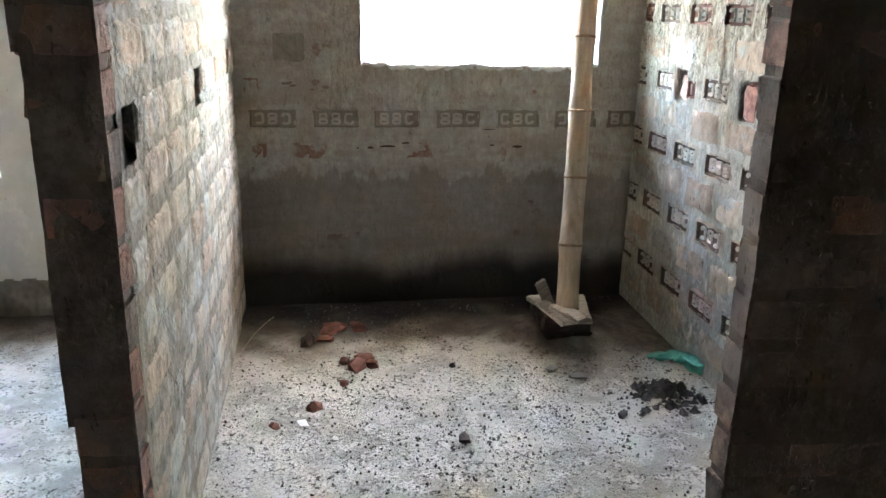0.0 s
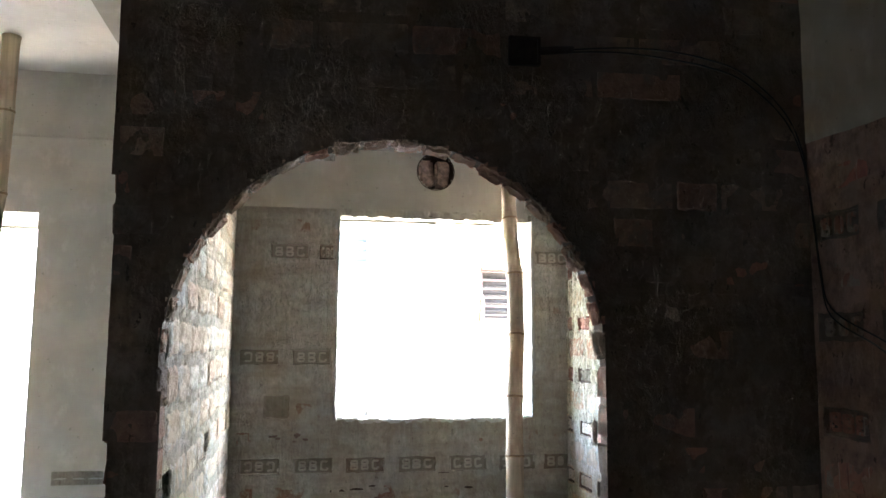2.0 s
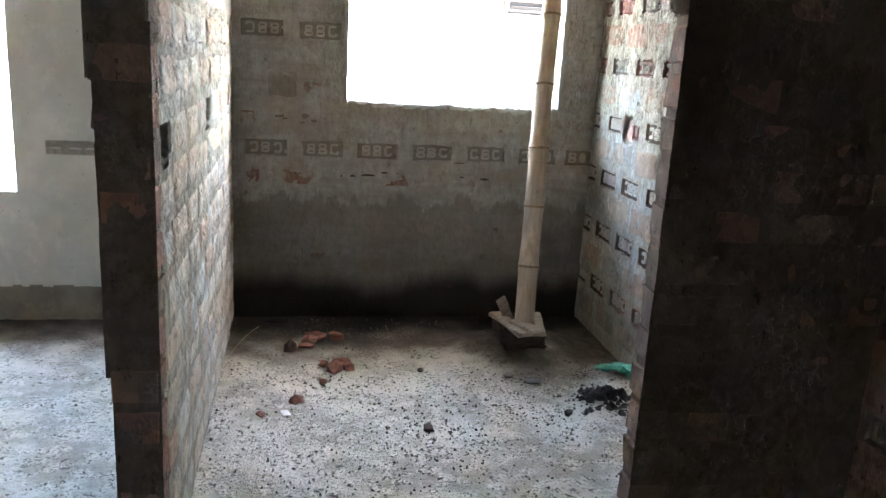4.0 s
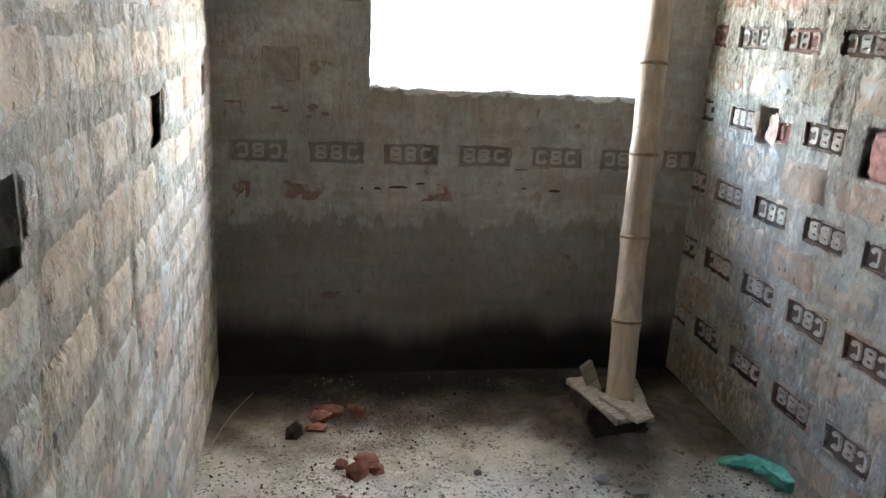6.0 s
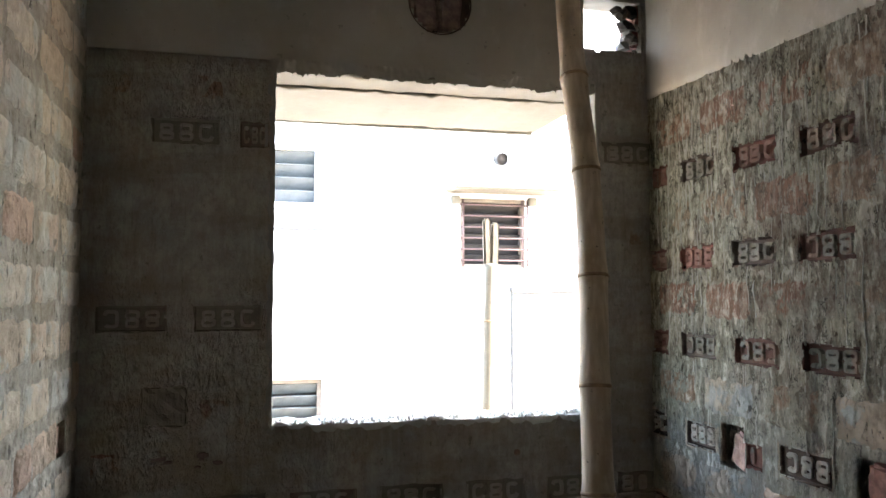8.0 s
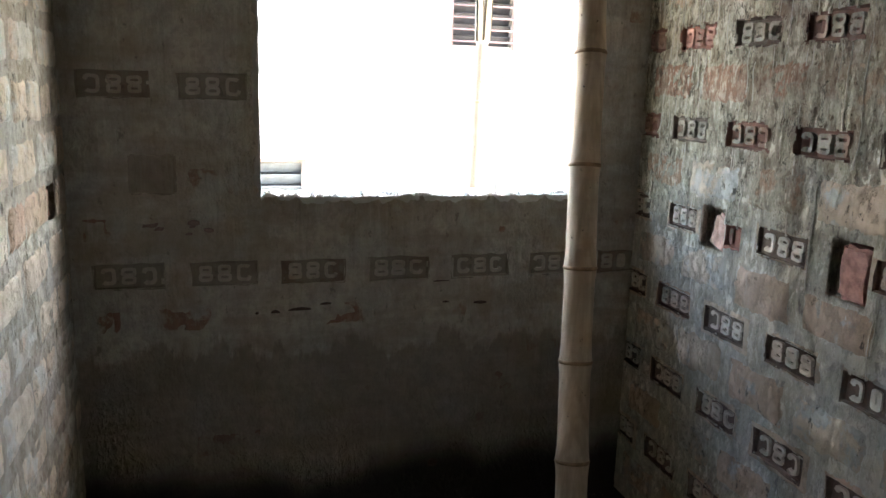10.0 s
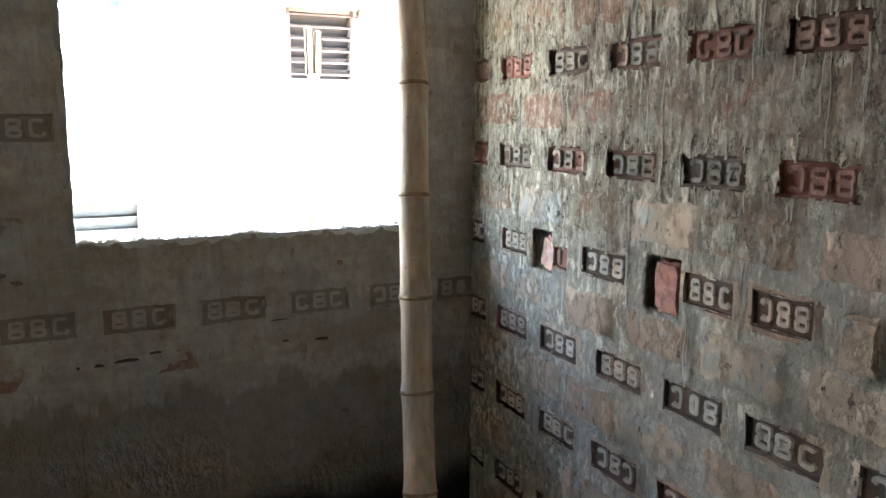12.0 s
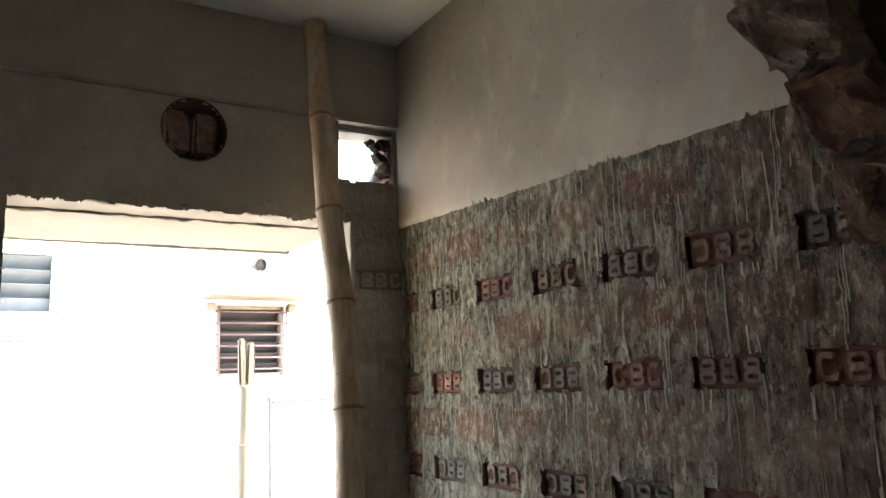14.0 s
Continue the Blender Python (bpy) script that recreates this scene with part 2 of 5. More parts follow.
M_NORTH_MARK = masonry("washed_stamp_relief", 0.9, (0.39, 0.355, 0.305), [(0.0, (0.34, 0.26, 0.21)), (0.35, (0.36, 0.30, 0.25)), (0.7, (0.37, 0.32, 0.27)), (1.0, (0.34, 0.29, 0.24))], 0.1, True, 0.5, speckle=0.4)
WEST_TINTS = [(0.0, (0.345, 0.23, 0.17)), (0.25, (0.41, 0.335, 0.255)), (0.5, (0.445, 0.375, 0.285)), (0.75, (0.43, 0.375, 0.30)), (1.0, (0.37, 0.275, 0.21))]
M_WEST_BRICK = masonry("rough_brick", 0.36, (0.44, 0.42, 0.365), WEST_TINTS, 0.02, relief=0.8, spread=0.2, band=0.05, speckle=0.7, rugged=0.4)
M_WEST_MORTAR = masonry("coarse_mortar", 1.0, (0.335, 0.31, 0.258), None, 0.02, relief=0.8, rugged=0.5)
# partition brick, darkened throughout: the shade it stands in is in these tints
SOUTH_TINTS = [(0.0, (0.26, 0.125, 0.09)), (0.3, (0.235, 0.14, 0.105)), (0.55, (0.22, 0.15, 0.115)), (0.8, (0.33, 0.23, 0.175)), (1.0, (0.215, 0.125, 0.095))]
M_SOUTH_BRICK = masonry("shade_dark_brick", 0.52, (0.17, 0.128, 0.102), SOUTH_TINTS, 0.02, relief=0.8, speckle=0.7, band=0.06, rugged=0.4, spread=0.34)
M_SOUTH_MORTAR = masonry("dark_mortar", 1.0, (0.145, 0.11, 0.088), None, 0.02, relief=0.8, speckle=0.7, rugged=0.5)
# same brick made lighter, for the window's light on the ring's inner faces
M_ARCH_BRICK = masonry("arch_brick", 0.35, (0.30, 0.24, 0.195), [(p, tuple(c * 1.3 for c in col)) for p, col in SOUTH_TINTS], 0.02, relief=0.9, speckle=0.8, rugged=0.7)
M_SIDE_BRICK = masonry("red_washed_brick", 0.40, (0.34, 0.255, 0.21), [(0.0, (0.34, 0.12, 0.09)), (0.35, (0.38, 0.16, 0.12)), (0.7, (0.32, 0.15, 0.115)), (1.0, (0.36, 0.19, 0.145))], 0.4, relief=0.8)
M_SIDE_MORTAR = masonry("red_washed_mortar", 1.0, (0.37, 0.225, 0.18), None, 0.1, relief=0.9, rugged=0.6)


def plaster(name, base, mottle=0.3, relief=0.25):
    m, nt, bsdf, where = start(name)
    broad = noise_at(nt, where, 2.2, 5, 0.6)
    mid = noise_at(nt, where, 14, 5, 0.65, (1, 1, 0.6))
    fine = noise_at(nt, where, 190, 4, 0.7)
    c = mixed(nt, ranged(nt, broad, 0.36, 0.64, 0, mottle * 2), base, [v * 0.72 for v in base])
    c = mixed(nt, ranged(nt, mid, 0.52, 0.7, 0, mottle), c, [min(1, v * 1.22) for v in base])
    c = mixed(nt, ranged(nt, noise_at(nt, where, 40, 2), 0.70, 0.74, 0, 0.5), c, [v * 0.45 for v in base])
    finish(nt, bsdf, c, 0.9, maths(nt, "ADD", mid, maths(nt, "MULTIPLY", fine, 0.4)), relief, 0.005)
    return m


M_PLASTER = plaster("grey_plaster", (0.335, 0.298, 0.245), 0.45, 0.5)
M_DRIP = plaster("slurry_drip", (0.56, 0.53, 0.45), 0.4, 0.5)
M_LINTEL = plaster("dark_cement_plaster", (0.30, 0.285, 0.25))
M_BEAM = plaster("beam_plaster", (0.31, 0.295, 0.255))
M_LEFT_PLASTER = plaster("pale_plaster", (0.45, 0.435, 0.395), 0.35, 0.4)
M_CEILING = plaster("ceiling_concrete", (0.56, 0.55, 0.52), 0.2)
M_REVEAL = plaster("reveal_cement", (0.25, 0.25, 0.235), 0.2, 0.4)
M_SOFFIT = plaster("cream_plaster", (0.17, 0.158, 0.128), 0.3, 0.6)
M_FACADE = plaster("white_paint", (0.81, 0.81, 0.80), 0.08, 0.1)
M_SKIRT = plaster("rough_brown_render", (0.20, 0.17, 0.135), 0.7, 1.0)
M_SILL = plaster("fresh_cement", (0.50, 0.52, 0.49), 0.5, 1.0)
M_GROUND = plaster("earth", (0.25, 0.21, 0.16), 0.4, 0.6)


def floor_material():
    m, nt, bsdf, where = start("gritty_concrete")
    broad = noise_at(nt, where, 3.0, 6, 0.62)
    mid = noise_at(nt, where, 18, 5, 0.65)
    fine = noise_at(nt, where, 140, 4, 0.7)
    c = mixed(nt, ranged(nt, broad, 0.38, 0.62), (0.35, 0.33, 0.28), (0.60, 0.575, 0.50))
    c = mixed(nt, ranged(nt, mid, 0.47, 0.60, 0, 0.75), c, (0.66, 0.635, 0.56))
    grit = ranged(nt, noise_at(nt, where, 80, 5, 0.72), 0.53, 0.59)
    clusters = ranged(nt, noise_at(nt, where, 9, 5, 0.65), 0.38, 0.60)
    c = mixed(nt, maths(nt, "MULTIPLY", grit, clusters), c, (0.15, 0.14, 0.122))
    crumbs = ranged(nt, noise_at(nt, where, 36, 7, 0.75), 0.555, 0.60)
    c = mixed(nt, maths(nt, "MULTIPLY", crumbs, clusters), c, (0.10, 0.092, 0.08))
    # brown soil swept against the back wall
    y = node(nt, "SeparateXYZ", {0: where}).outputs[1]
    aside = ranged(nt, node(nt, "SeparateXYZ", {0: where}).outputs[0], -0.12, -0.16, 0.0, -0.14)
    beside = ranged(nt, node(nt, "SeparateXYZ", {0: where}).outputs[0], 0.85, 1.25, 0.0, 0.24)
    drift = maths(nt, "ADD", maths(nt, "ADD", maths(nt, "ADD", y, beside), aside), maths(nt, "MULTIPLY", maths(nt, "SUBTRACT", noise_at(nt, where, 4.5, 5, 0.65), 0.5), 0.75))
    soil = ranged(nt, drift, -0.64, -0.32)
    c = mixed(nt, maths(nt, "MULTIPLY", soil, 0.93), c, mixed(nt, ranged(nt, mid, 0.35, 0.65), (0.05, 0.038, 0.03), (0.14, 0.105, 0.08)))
    # near-black strip nearest the back wall
    near_wall = ranged(nt, maths(nt, "SUBTRACT", drift, beside), -0.34, -0.10)
    c = mixed(nt, maths(nt, "MULTIPLY", near_wall, 0.93), c, (0.014, 0.012, 0.011))
    height = maths(nt, "ADD", mid, maths(nt, "ADD", maths(nt, "MULTIPLY", fine, 0.5), maths(nt, "MULTIPLY", grit, 0.35)))
    height = maths(nt, "ADD", height, maths(nt, "MULTIPLY", noise_at(nt, where, 45, 6, 0.7), 1.2))
    finish(nt, bsdf, c, 0.9, height, 1.0, 0.012)
    return m


def plain(name, base, rough=0.8, metal=0.0, scale=30.0, vary=0.35, relief=0.3, stretch=None):
    m, nt, bsdf, _ = start(name)
    where = node(nt, "TexCoord").outputs["Object"]
    n = noise_at(nt, where, scale, 5, 0.6, stretch)
    c = mixed(nt, ranged(nt, n, 0.3, 0.7), [v * (1 - vary) for v in base], [min(1, v * (1 + vary * 0.6)) for v in base])
    finish(nt, bsdf, c, rough, n, relief, 0.003)
    bsdf.inputs["Metallic"].default_value = metal
    return m


def bamboo_material(name, base):
    m, nt, bsdf, where = start(name)
    fibre = noise_at(nt, where, 60, 4, 0.6, (1, 1, 0.04))
    blot = noise_at(nt, where, 9, 5, 0.6)
    c = mixed(nt, ranged(nt, fibre, 0.35, 0.7), [v * 0.72 for v in base], base)
    c = mixed(nt, ranged(nt, blot, 0.5, 0.68, 0, 0.6), c, [base[0] * 0.55, base[1] * 0.5, base[2] * 0.45])
    c = mixed(nt, ranged(nt, noise_at(nt, where, 70, 2), 0.70, 0.74, 0, 0.8), c, (0.06, 0.045, 0.03))
    finish(nt, bsdf, c, 0.6, fibre, 0.25, 0.002)
    return m


M_FLOOR = floor_material()
M_BAMBOO = bamboo_material("dry_bamboo", (0.46, 0.365, 0.265))
M_BAMBOO_PALE = bamboo_material("weathered_bamboo", (0.20, 0.18, 0.14))
M_BAMBOO_NODE = plain("bamboo_node", (0.24, 0.165, 0.10), 0.7)
M_WOOD = plain("weathered_plank", (0.33, 0.28, 0.22), 0.85, scale=14, stretch=(1, 8, 8), relief=0.5)
# near-black brick: shade under the prop and round the fan hole put into colour
M_BASE_BRICK = plain("near_black_brick", (0.065, 0.045, 0.038), 0.92, scale=22)
M_CHIP = plain("brick_chip", (0.20, 0.088, 0.065), 0.92, scale=25)
M_HOLE_BRICK = plain("raw_red_brick", (0.26, 0.13, 0.105), 0.92, scale=35, vary=0.45, relief=0.6)
M_PALE_BRICK = plain("pink_brick_bat", (0.38, 0.24, 0.195), 0.92, scale=35, vary=0.4, relief=0.6)
M_FAN_BRICK = plain("dusty_brick_piece", (0.19, 0.135, 0.12), 0.92, scale=35, vary=0.4, relief=0.6)
M_STONE = plain("dark_stone_chip", (0.085, 0.08, 0.078), 0.85, scale=18, vary=0.6)
M_GRIT = plain("grit", (0.11, 0.10, 0.088), 0.9, scale=9, vary=0.7)
M_CLOTH = plain("green_plastic_sack", (0.07, 0.33, 0.25), 0.5, scale=40, vary=0.3)
M_PAPER = plain("white_paper", (0.75, 0.75, 0.73), 0.8, vary=0.1)
M_STICK = plain("dry_stick", (0.35, 0.29, 0.22), 0.85)
M_CABLE = plain("black_cable", (0.012, 0.012, 0.012), 0.5, vary=0.2)
M_BOX = plain("rusty_box", (0.035, 0.025, 0.02), 0.7, vary=0.4)
M_LOUVRE = plain("tinted_louvre", (0.075, 0.085, 0.087), 0.25, scale=6, vary=0.2, relief=0.05)
M_LOUVRE_DARK = plain("dusty_louvre", (0.028, 0.026, 0.025), 0.4, scale=6, vary=0.3, relief=0.05)
M_GRILLE = plain("maroon_grille_paint", (0.10, 0.062, 0.058), 0.5, vary=0.2)
M_FRAME = plain("beige_frame", (0.15, 0.125, 0.10), 0.6, vary=0.15)
M_HOOD = plain("cream_hood_paint", (0.13, 0.118, 0.092), 0.8, vary=0.15)
M_ALU = plain("white_window_frame", (0.72, 0.74, 0.74), 0.45, vary=0.1)
M_PIPE = plain("grey_pipe", (0.05, 0.05, 0.048), 0.5, vary=0.15)
M_VENT_LUMP = plain("dark_plaster_lump", (0.07, 0.06, 0.052), 0.95, vary=0.5, relief=0.6)
# near-black for openings: the shade inside them put into the colour
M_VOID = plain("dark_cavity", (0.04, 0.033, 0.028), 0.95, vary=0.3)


# ---- building helpers ----
def mesh_of(name, verts, faces, material, smooth=False):
    me = bpy.data.meshes.new(name)
    me.from_pydata([tuple(v) for v in verts], [], faces)
    me.materials.append(material)
    if smooth:
        me.polygons.foreach_set("use_smooth", [True] * len(me.polygons))
    me.update()
    return me


def part(name, me, parent, m=None, label=""):
    ob = new(name, me)
    ob.parent = parent
    if m is not None:
        ob.matrix_basis = m
    return tagged(ob, label)


def empty(name, m, label, category, group="", kind=""):
    ob = new(name)
    ob.empty_display_size = 0.05
    ob.matrix_basis = m
    return tagged(ob, label, category, group, kind)


BOX_FACES = [(0, 1, 3, 2), (4, 6, 7, 5), (0, 4, 5, 1), (2, 3, 7, 6), (0, 2, 6, 4), (1, 5, 7, 3)]


def add_box(verts, faces, x0, x1, y0, y1, z0, z1):
    k = len(verts)
    verts += [(x, y, z) for x in (x0, x1) for y in (y0, y1) for z in (z0, z1)]
    faces += [tuple(k + i for i in f) for f in BOX_FACES]


def box_mesh(name, x0, x1, y0, y1, z0, z1, material):
    verts, faces = [], []
    add_box(verts, faces, x0, x1, y0, y1, z0, z1)
    return mesh_of(name, verts, faces, material)


def bevelled(name, size, material, bevel=0.004, jitter=0.0, seed=0, cuts=0):
    """A worn block with rounded edges, its base at z = 0."""
    rng = random.Random(seed)
    bm = bmesh.new()
    bmesh.ops.create_cube(bm, size=1)
    bmesh.ops.scale(bm, vec=size, verts=bm.verts)
    if cuts:
        bmesh.ops.subdivide_edges(bm, edges=bm.edges[:], cuts=cuts, use_grid_fill=True)
    bmesh.ops.bevel(bm, geom=[e for e in bm.edges if len(e.link_faces) == 2 and e.calc_face_angle(0) > 1], offset=bevel, segments=2, affect="EDGES")
    for v in bm.verts:
        v.co += Vector((rng.uniform(-1, 1), rng.uniform(-1, 1), rng.uniform(-1, 1))) * jitter
        v.co.z += size[2] / 2
    me = bpy.data.meshes.new(name)
    bm.to_mesh(me)
    bm.free()
    me.materials.append(material)
    return me


def slab(verts, faces, u0, u1, z0, z1, d0, d1, holes):
    """A wall body between depths d0 and d1 with rectangular openings (u0, u1, z0, z1) right through it."""
    us = sorted({u0, u1, *[min(max(h[i], u0), u1) for h in holes for i in (0, 1)]})
    zs = sorted({z0, z1, *[min(max(h[i], z0), z1) for h in holes for i in (2, 3)]})
    solid, shared = {}, {}
    for i in range(len(us) - 1):
        for j in range(len(zs) - 1):
            cu, cz = (us[i] + us[i + 1]) / 2, (zs[j] + zs[j + 1]) / 2
            solid[i, j] = not any(h[0] < cu < h[1] and h[2] < cz < h[3] for h in holes)
    for (i, j), full in solid.items():
        if not full:
            continue
        own = []
        for p in [(u, d, z) for u in (us[i], us[i + 1]) for d in (d0, d1) for z in (zs[j], zs[j + 1])]:
            if p not in shared:
                shared[p] = len(verts)
                verts.append(p)
            own.append(shared[p])
        for f, (di, dj) in zip(BOX_FACES, ((-1, 0), (1, 0), (9, 9), (9, 9), (0, -1), (0, 1))):
            if not solid.get((i + di, j + dj), False):
                faces.append(tuple(own[q] for q in f))


def sheet(u0, u1, z0, z1, step, skip, amp, seed, coarse=7.0, base=0.0, runs=0.0):
    """A rough skin of mortar facing -y, left open where skip(u, z) says so."""
    nu, nz = max(1, round((u1 - u0) / step)), max(1, round((z1 - z0) / step))
    verts, faces = [], []
    for j in range(nz + 1):
        for i in range(nu + 1):
            u, z = u0 + (u1 - u0) * i / nu, z0 + (z1 - z0) * j / nz
            n = noise.noise((u * coarse * 2, seed, z * coarse * 2)) + 0.6 * noise.noise((u * coarse * 7, seed + 9, z * coarse * 5))
            if runs:
                n += runs * (noise.noise((u * 85, seed + 3, z * 7)) + 0.9 * noise.noise((u * 30, seed + 5, z * 22)) + 0.5 * noise.noise((u * 60, seed + 7, z * 50)))
            verts.append((u, base - amp * n, z))
    for j in range(nz):
        for i in range(nu):
            cu, cz = u0 + (u1 - u0) * (i + 0.5) / nu, z0 + (z1 - z0) * (j + 0.5) / nz
            if not skip(cu, cz):
                a = j * (nu + 1) + i
                faces.append((a, a + 1, a + nu + 2, a + nu + 1))
    return verts, faces


def face_brick(name, material, seed, length=0.25, height=0.12, rough=0.0016, depth=0.024, rag=1.0, nu=6, nz=4):
    """A worn brick face with its edges dropped back, facing -y, centred on its face."""
    rng = random.Random(seed)
    verts, faces = [], []
    for j in range(nz + 1):
        for i in range(nu + 1):
            u, z = (i / nu - 0.5) * length, (j / nz - 0.5) * height
            border = i in (0, nu) or j in (0, nz)
            d = 0.0035 + rng.uniform(0, 0.003) if border else -0.0025 + rng.uniform(-1, 1) * rough
            if border:
                u, z = u * rng.uniform(1 - 0.045 * rag, 1.0), z * rng.uniform(1 - 0.10 * rag, 1.0)
            verts.append((u, d, z))
    for j in range(nz):
        for i in range(nu):
            a = j * (nu + 1) + i
            faces.append((a, a + 1, a + nu + 2, a + nu + 1))
    k = len(verts)
    for u, z in ((-1, -1), (1, -1), (1, 1), (-1, 1)):
        verts.append((u * length / 2 * 0.97, depth, z * height / 2 * 0.94))
    row = nu + 1
    faces += [(0, k, k + 1, nu), (nu, k + 1, k + 2, nz * row + nu), (nz * row + nu, k + 2, k + 3, nz * row), (nz * row, k + 3, k, 0)]
    return mesh_of(name, verts, faces, material, True)


RIM = [(-1 + i / 3, -1) for i in range(6)] + [(1, -1), (1, 0)] + [(1 - i / 3, 1) for i in range(6)] + [(-1, 1), (-1, 0)]


def pierced(verts, faces, c, zc, w, h, t, top, depth, sides, rng, turn=0.0):
    """A raised rounded loop of clay, whole or open at its end."""
    n = 12
    k = len(verts)
    for i in range(n):
        a = 2 * math.pi * (i + 0.5) / n + turn
        cx, cz = math.cos(a), math.sin(a)
        px, pz = abs(cx) ** 0.55 * (1 if cx > 0 else -1), abs(cz) ** 0.55 * (1 if cz > 0 else -1)
        j = rng.uniform(-0.0009, 0.0009)
        for q, d in ((0, depth), (0, top), (t, top + 0.0008), (t * 1.15, depth)):
            verts.append((c + px * (w / 2 - q) + j, d + (rng.uniform(0, 0.0012) if d < depth else 0), zc + pz * (h / 2 - q) + j))
    for i in range(sides):
        a, b = k + 4 * i, k + 4 * ((i + 1) % n)
        for q in range(3):
            faces.append((a + q, b + q, b + q + 1, a + q + 1))
    if sides < n:
        for a in (k, k + 4 * sides):
            faces.append((a, a + 1, a + 2, a + 3))


def frog_brick(name, material, hollow, mark_material, seed, marks, length=0.25, height=0.12, frog=(0.186, 0.069), depth=0.013):
    """A brick laid on edge, its stamped hollow showing, with raised plain marks: e a bar pierced twice, o pierced once, i solid."""
    rng = random.Random(seed)
    verts, faces = [], []

    def ring(w, h, d, jit=0.0):
        k = len(verts)
        for s, t in RIM:
            verts.append((s * w / 2 + rng.uniform(-jit, jit), d + rng.uniform(-jit, jit) * 0.3, t * h / 2 + rng.uniform(-jit, jit)))
        return k

    loops = [ring(length * 0.97, height * 0.95, 0.022), ring(length * 0.985, height * 0.96, 0.0065, 0.003),
             ring(length * 0.90, height * 0.80, 0.0005, 0.003), ring(frog[0] + 0.006, frog[1] + 0.006, -0.002, 0.0035),
             ring(frog[0], frog[1], 0.001, 0.0035), ring(frog[0] * 0.96, frog[1] * 0.92, depth, 0.001)]
    for a, b in zip(loops, loops[1:]):
        for i in range(len(RIM)):
            j = (i + 1) % len(RIM)
            faces.append((a + i, a + j, b + j, b + i))
    coated = 3 * len(RIM)
    faces.append(tuple(loops[-1] + i for i in range(len(RIM))))
    bare = len(faces)
    cell = frog[0] * 0.90 / 3
    for n, mark in enumerate(marks):
        c = (n - 1) * cell + rng.uniform(-0.002, 0.002)
        w, h = cell * rng.uniform(0.70, 0.80), frog[1] * rng.uniform(0.68, 0.77)
        top, t = 0.0015 + rng.uniform(0, 0.003), rng.uniform(0.0085, 0.0102)
        if mark == "i":
            add_box(verts, faces, c - w * 0.16, c + w * 0.22, top, depth, -h / 2, h / 2)
        elif mark == "s":
            pierced(verts, faces, c, 0.0, w * 0.8, h, w * 0.34, top + 0.002, depth, 12, rng)
        elif mark == "o":
            pierced(verts, faces, c, 0.0, w, h, t, top, depth, 10, rng, 0.53)
        else:
            pierced(verts, faces, c, h * 0.235, w * 0.94, h * 0.53, t * 0.95, top, depth, 12, rng)
            pierced(verts, faces, c, -h * 0.235, w, h * 0.53, t * 0.95, top + 0.0004, depth, 12, rng)
    me = mesh_of(name, verts, faces, material)
    me.materials.append(hollow)
    me.materials.append(mark_material)
    me.polygons.foreach_set("material_index", [0 if i < coated else 1 if i < bare else 2 for i in range(len(faces))])
    return me


def rock(name, size, material, seed, sharp=0.32):
    """An angular fragment resting on z = 0."""
    rng = random.Random(seed)
    bm = bmesh.new()
    bmesh.ops.create_icosphere(bm, subdivisions=1, radius=0.5)
    for v in bm.verts:
        v.co *= 1 + rng.uniform(-sharp, sharp)
    bmesh.ops.scale(bm, vec=size, verts=bm.verts)
    low = min(v.co.z for v in bm.verts)
    for v in bm.verts:
        v.co.z = max(v.co.z - low - 0.12 * size[2], 0)
    me = bpy.data.meshes.new(name)
    bm.to_mesh(me)
    bm.free()
    me.materials.append(material)
    return me


def tube(name, pts, radii, material, sides=14, caps=True):
    """A swept round bar along pts."""
    verts, faces = [], []
    pts = [Vector(p) for p in pts]
    for i, p in enumerate(pts):
        way = (pts[min(i + 1, len(pts) - 1)] - pts[max(i - 1, 0)]).normalized()
        a = way.orthogonal().normalized() if abs(way.z) < 0.9 else (Vector((1, 0, 0)) - way * way.x).normalized()
        b = way.cross(a)
        for s in range(sides):
            t = 2 * math.pi * s / sides
            verts.append(p + (a * math.cos(t) + b * math.sin(t)) * radii[i])
    for i in range(len(pts) - 1):
        for s in range(sides):
            t = (s + 1) % sides
            faces.append((i * sides + s, i * sides + t, (i + 1) * sides + t, (i + 1) * sides + s))
    if caps:
        faces += [tuple(reversed(range(sides))), tuple((len(pts) - 1) * sides + s for s in range(sides))]
    return mesh_of(name, verts, faces, material, True)


def smooth_path(pts, n):
    """n + 1 points of a soft curve through pts."""
    pts = [Vector(p) for p in pts]
    out = []
    for i in range(n + 1):
        f = i / n * (len(pts) - 1)
        k = min(int(f), len(pts) - 2)
        t = f - k
        p0, p1, p2, p3 = pts[max(k - 1, 0)], pts[k], pts[k + 1], pts[min(k + 2, len(pts) - 1)]
        out.append(0.5 * (2 * p1 + (p2 - p0) * t + (2 * p0 - 5 * p1 + 4 * p2 - p3) * t * t + (3 * p1 - p0 - 3 * p2 + p3) * t ** 3))
    return out


# ---- large structure ----
CEIL = 2.78
WIN = (0.507, 1.54, 1.065, 2.115)
VENT = (1.50, 1.728, 2.262, 2.466)
FAN = (1.01, 2.366, 0.098)
SMALL_HOLE = (0.36, 0.474, 2.395, 2.462)

fv, ff = [], []
nx, ny = 220, 260
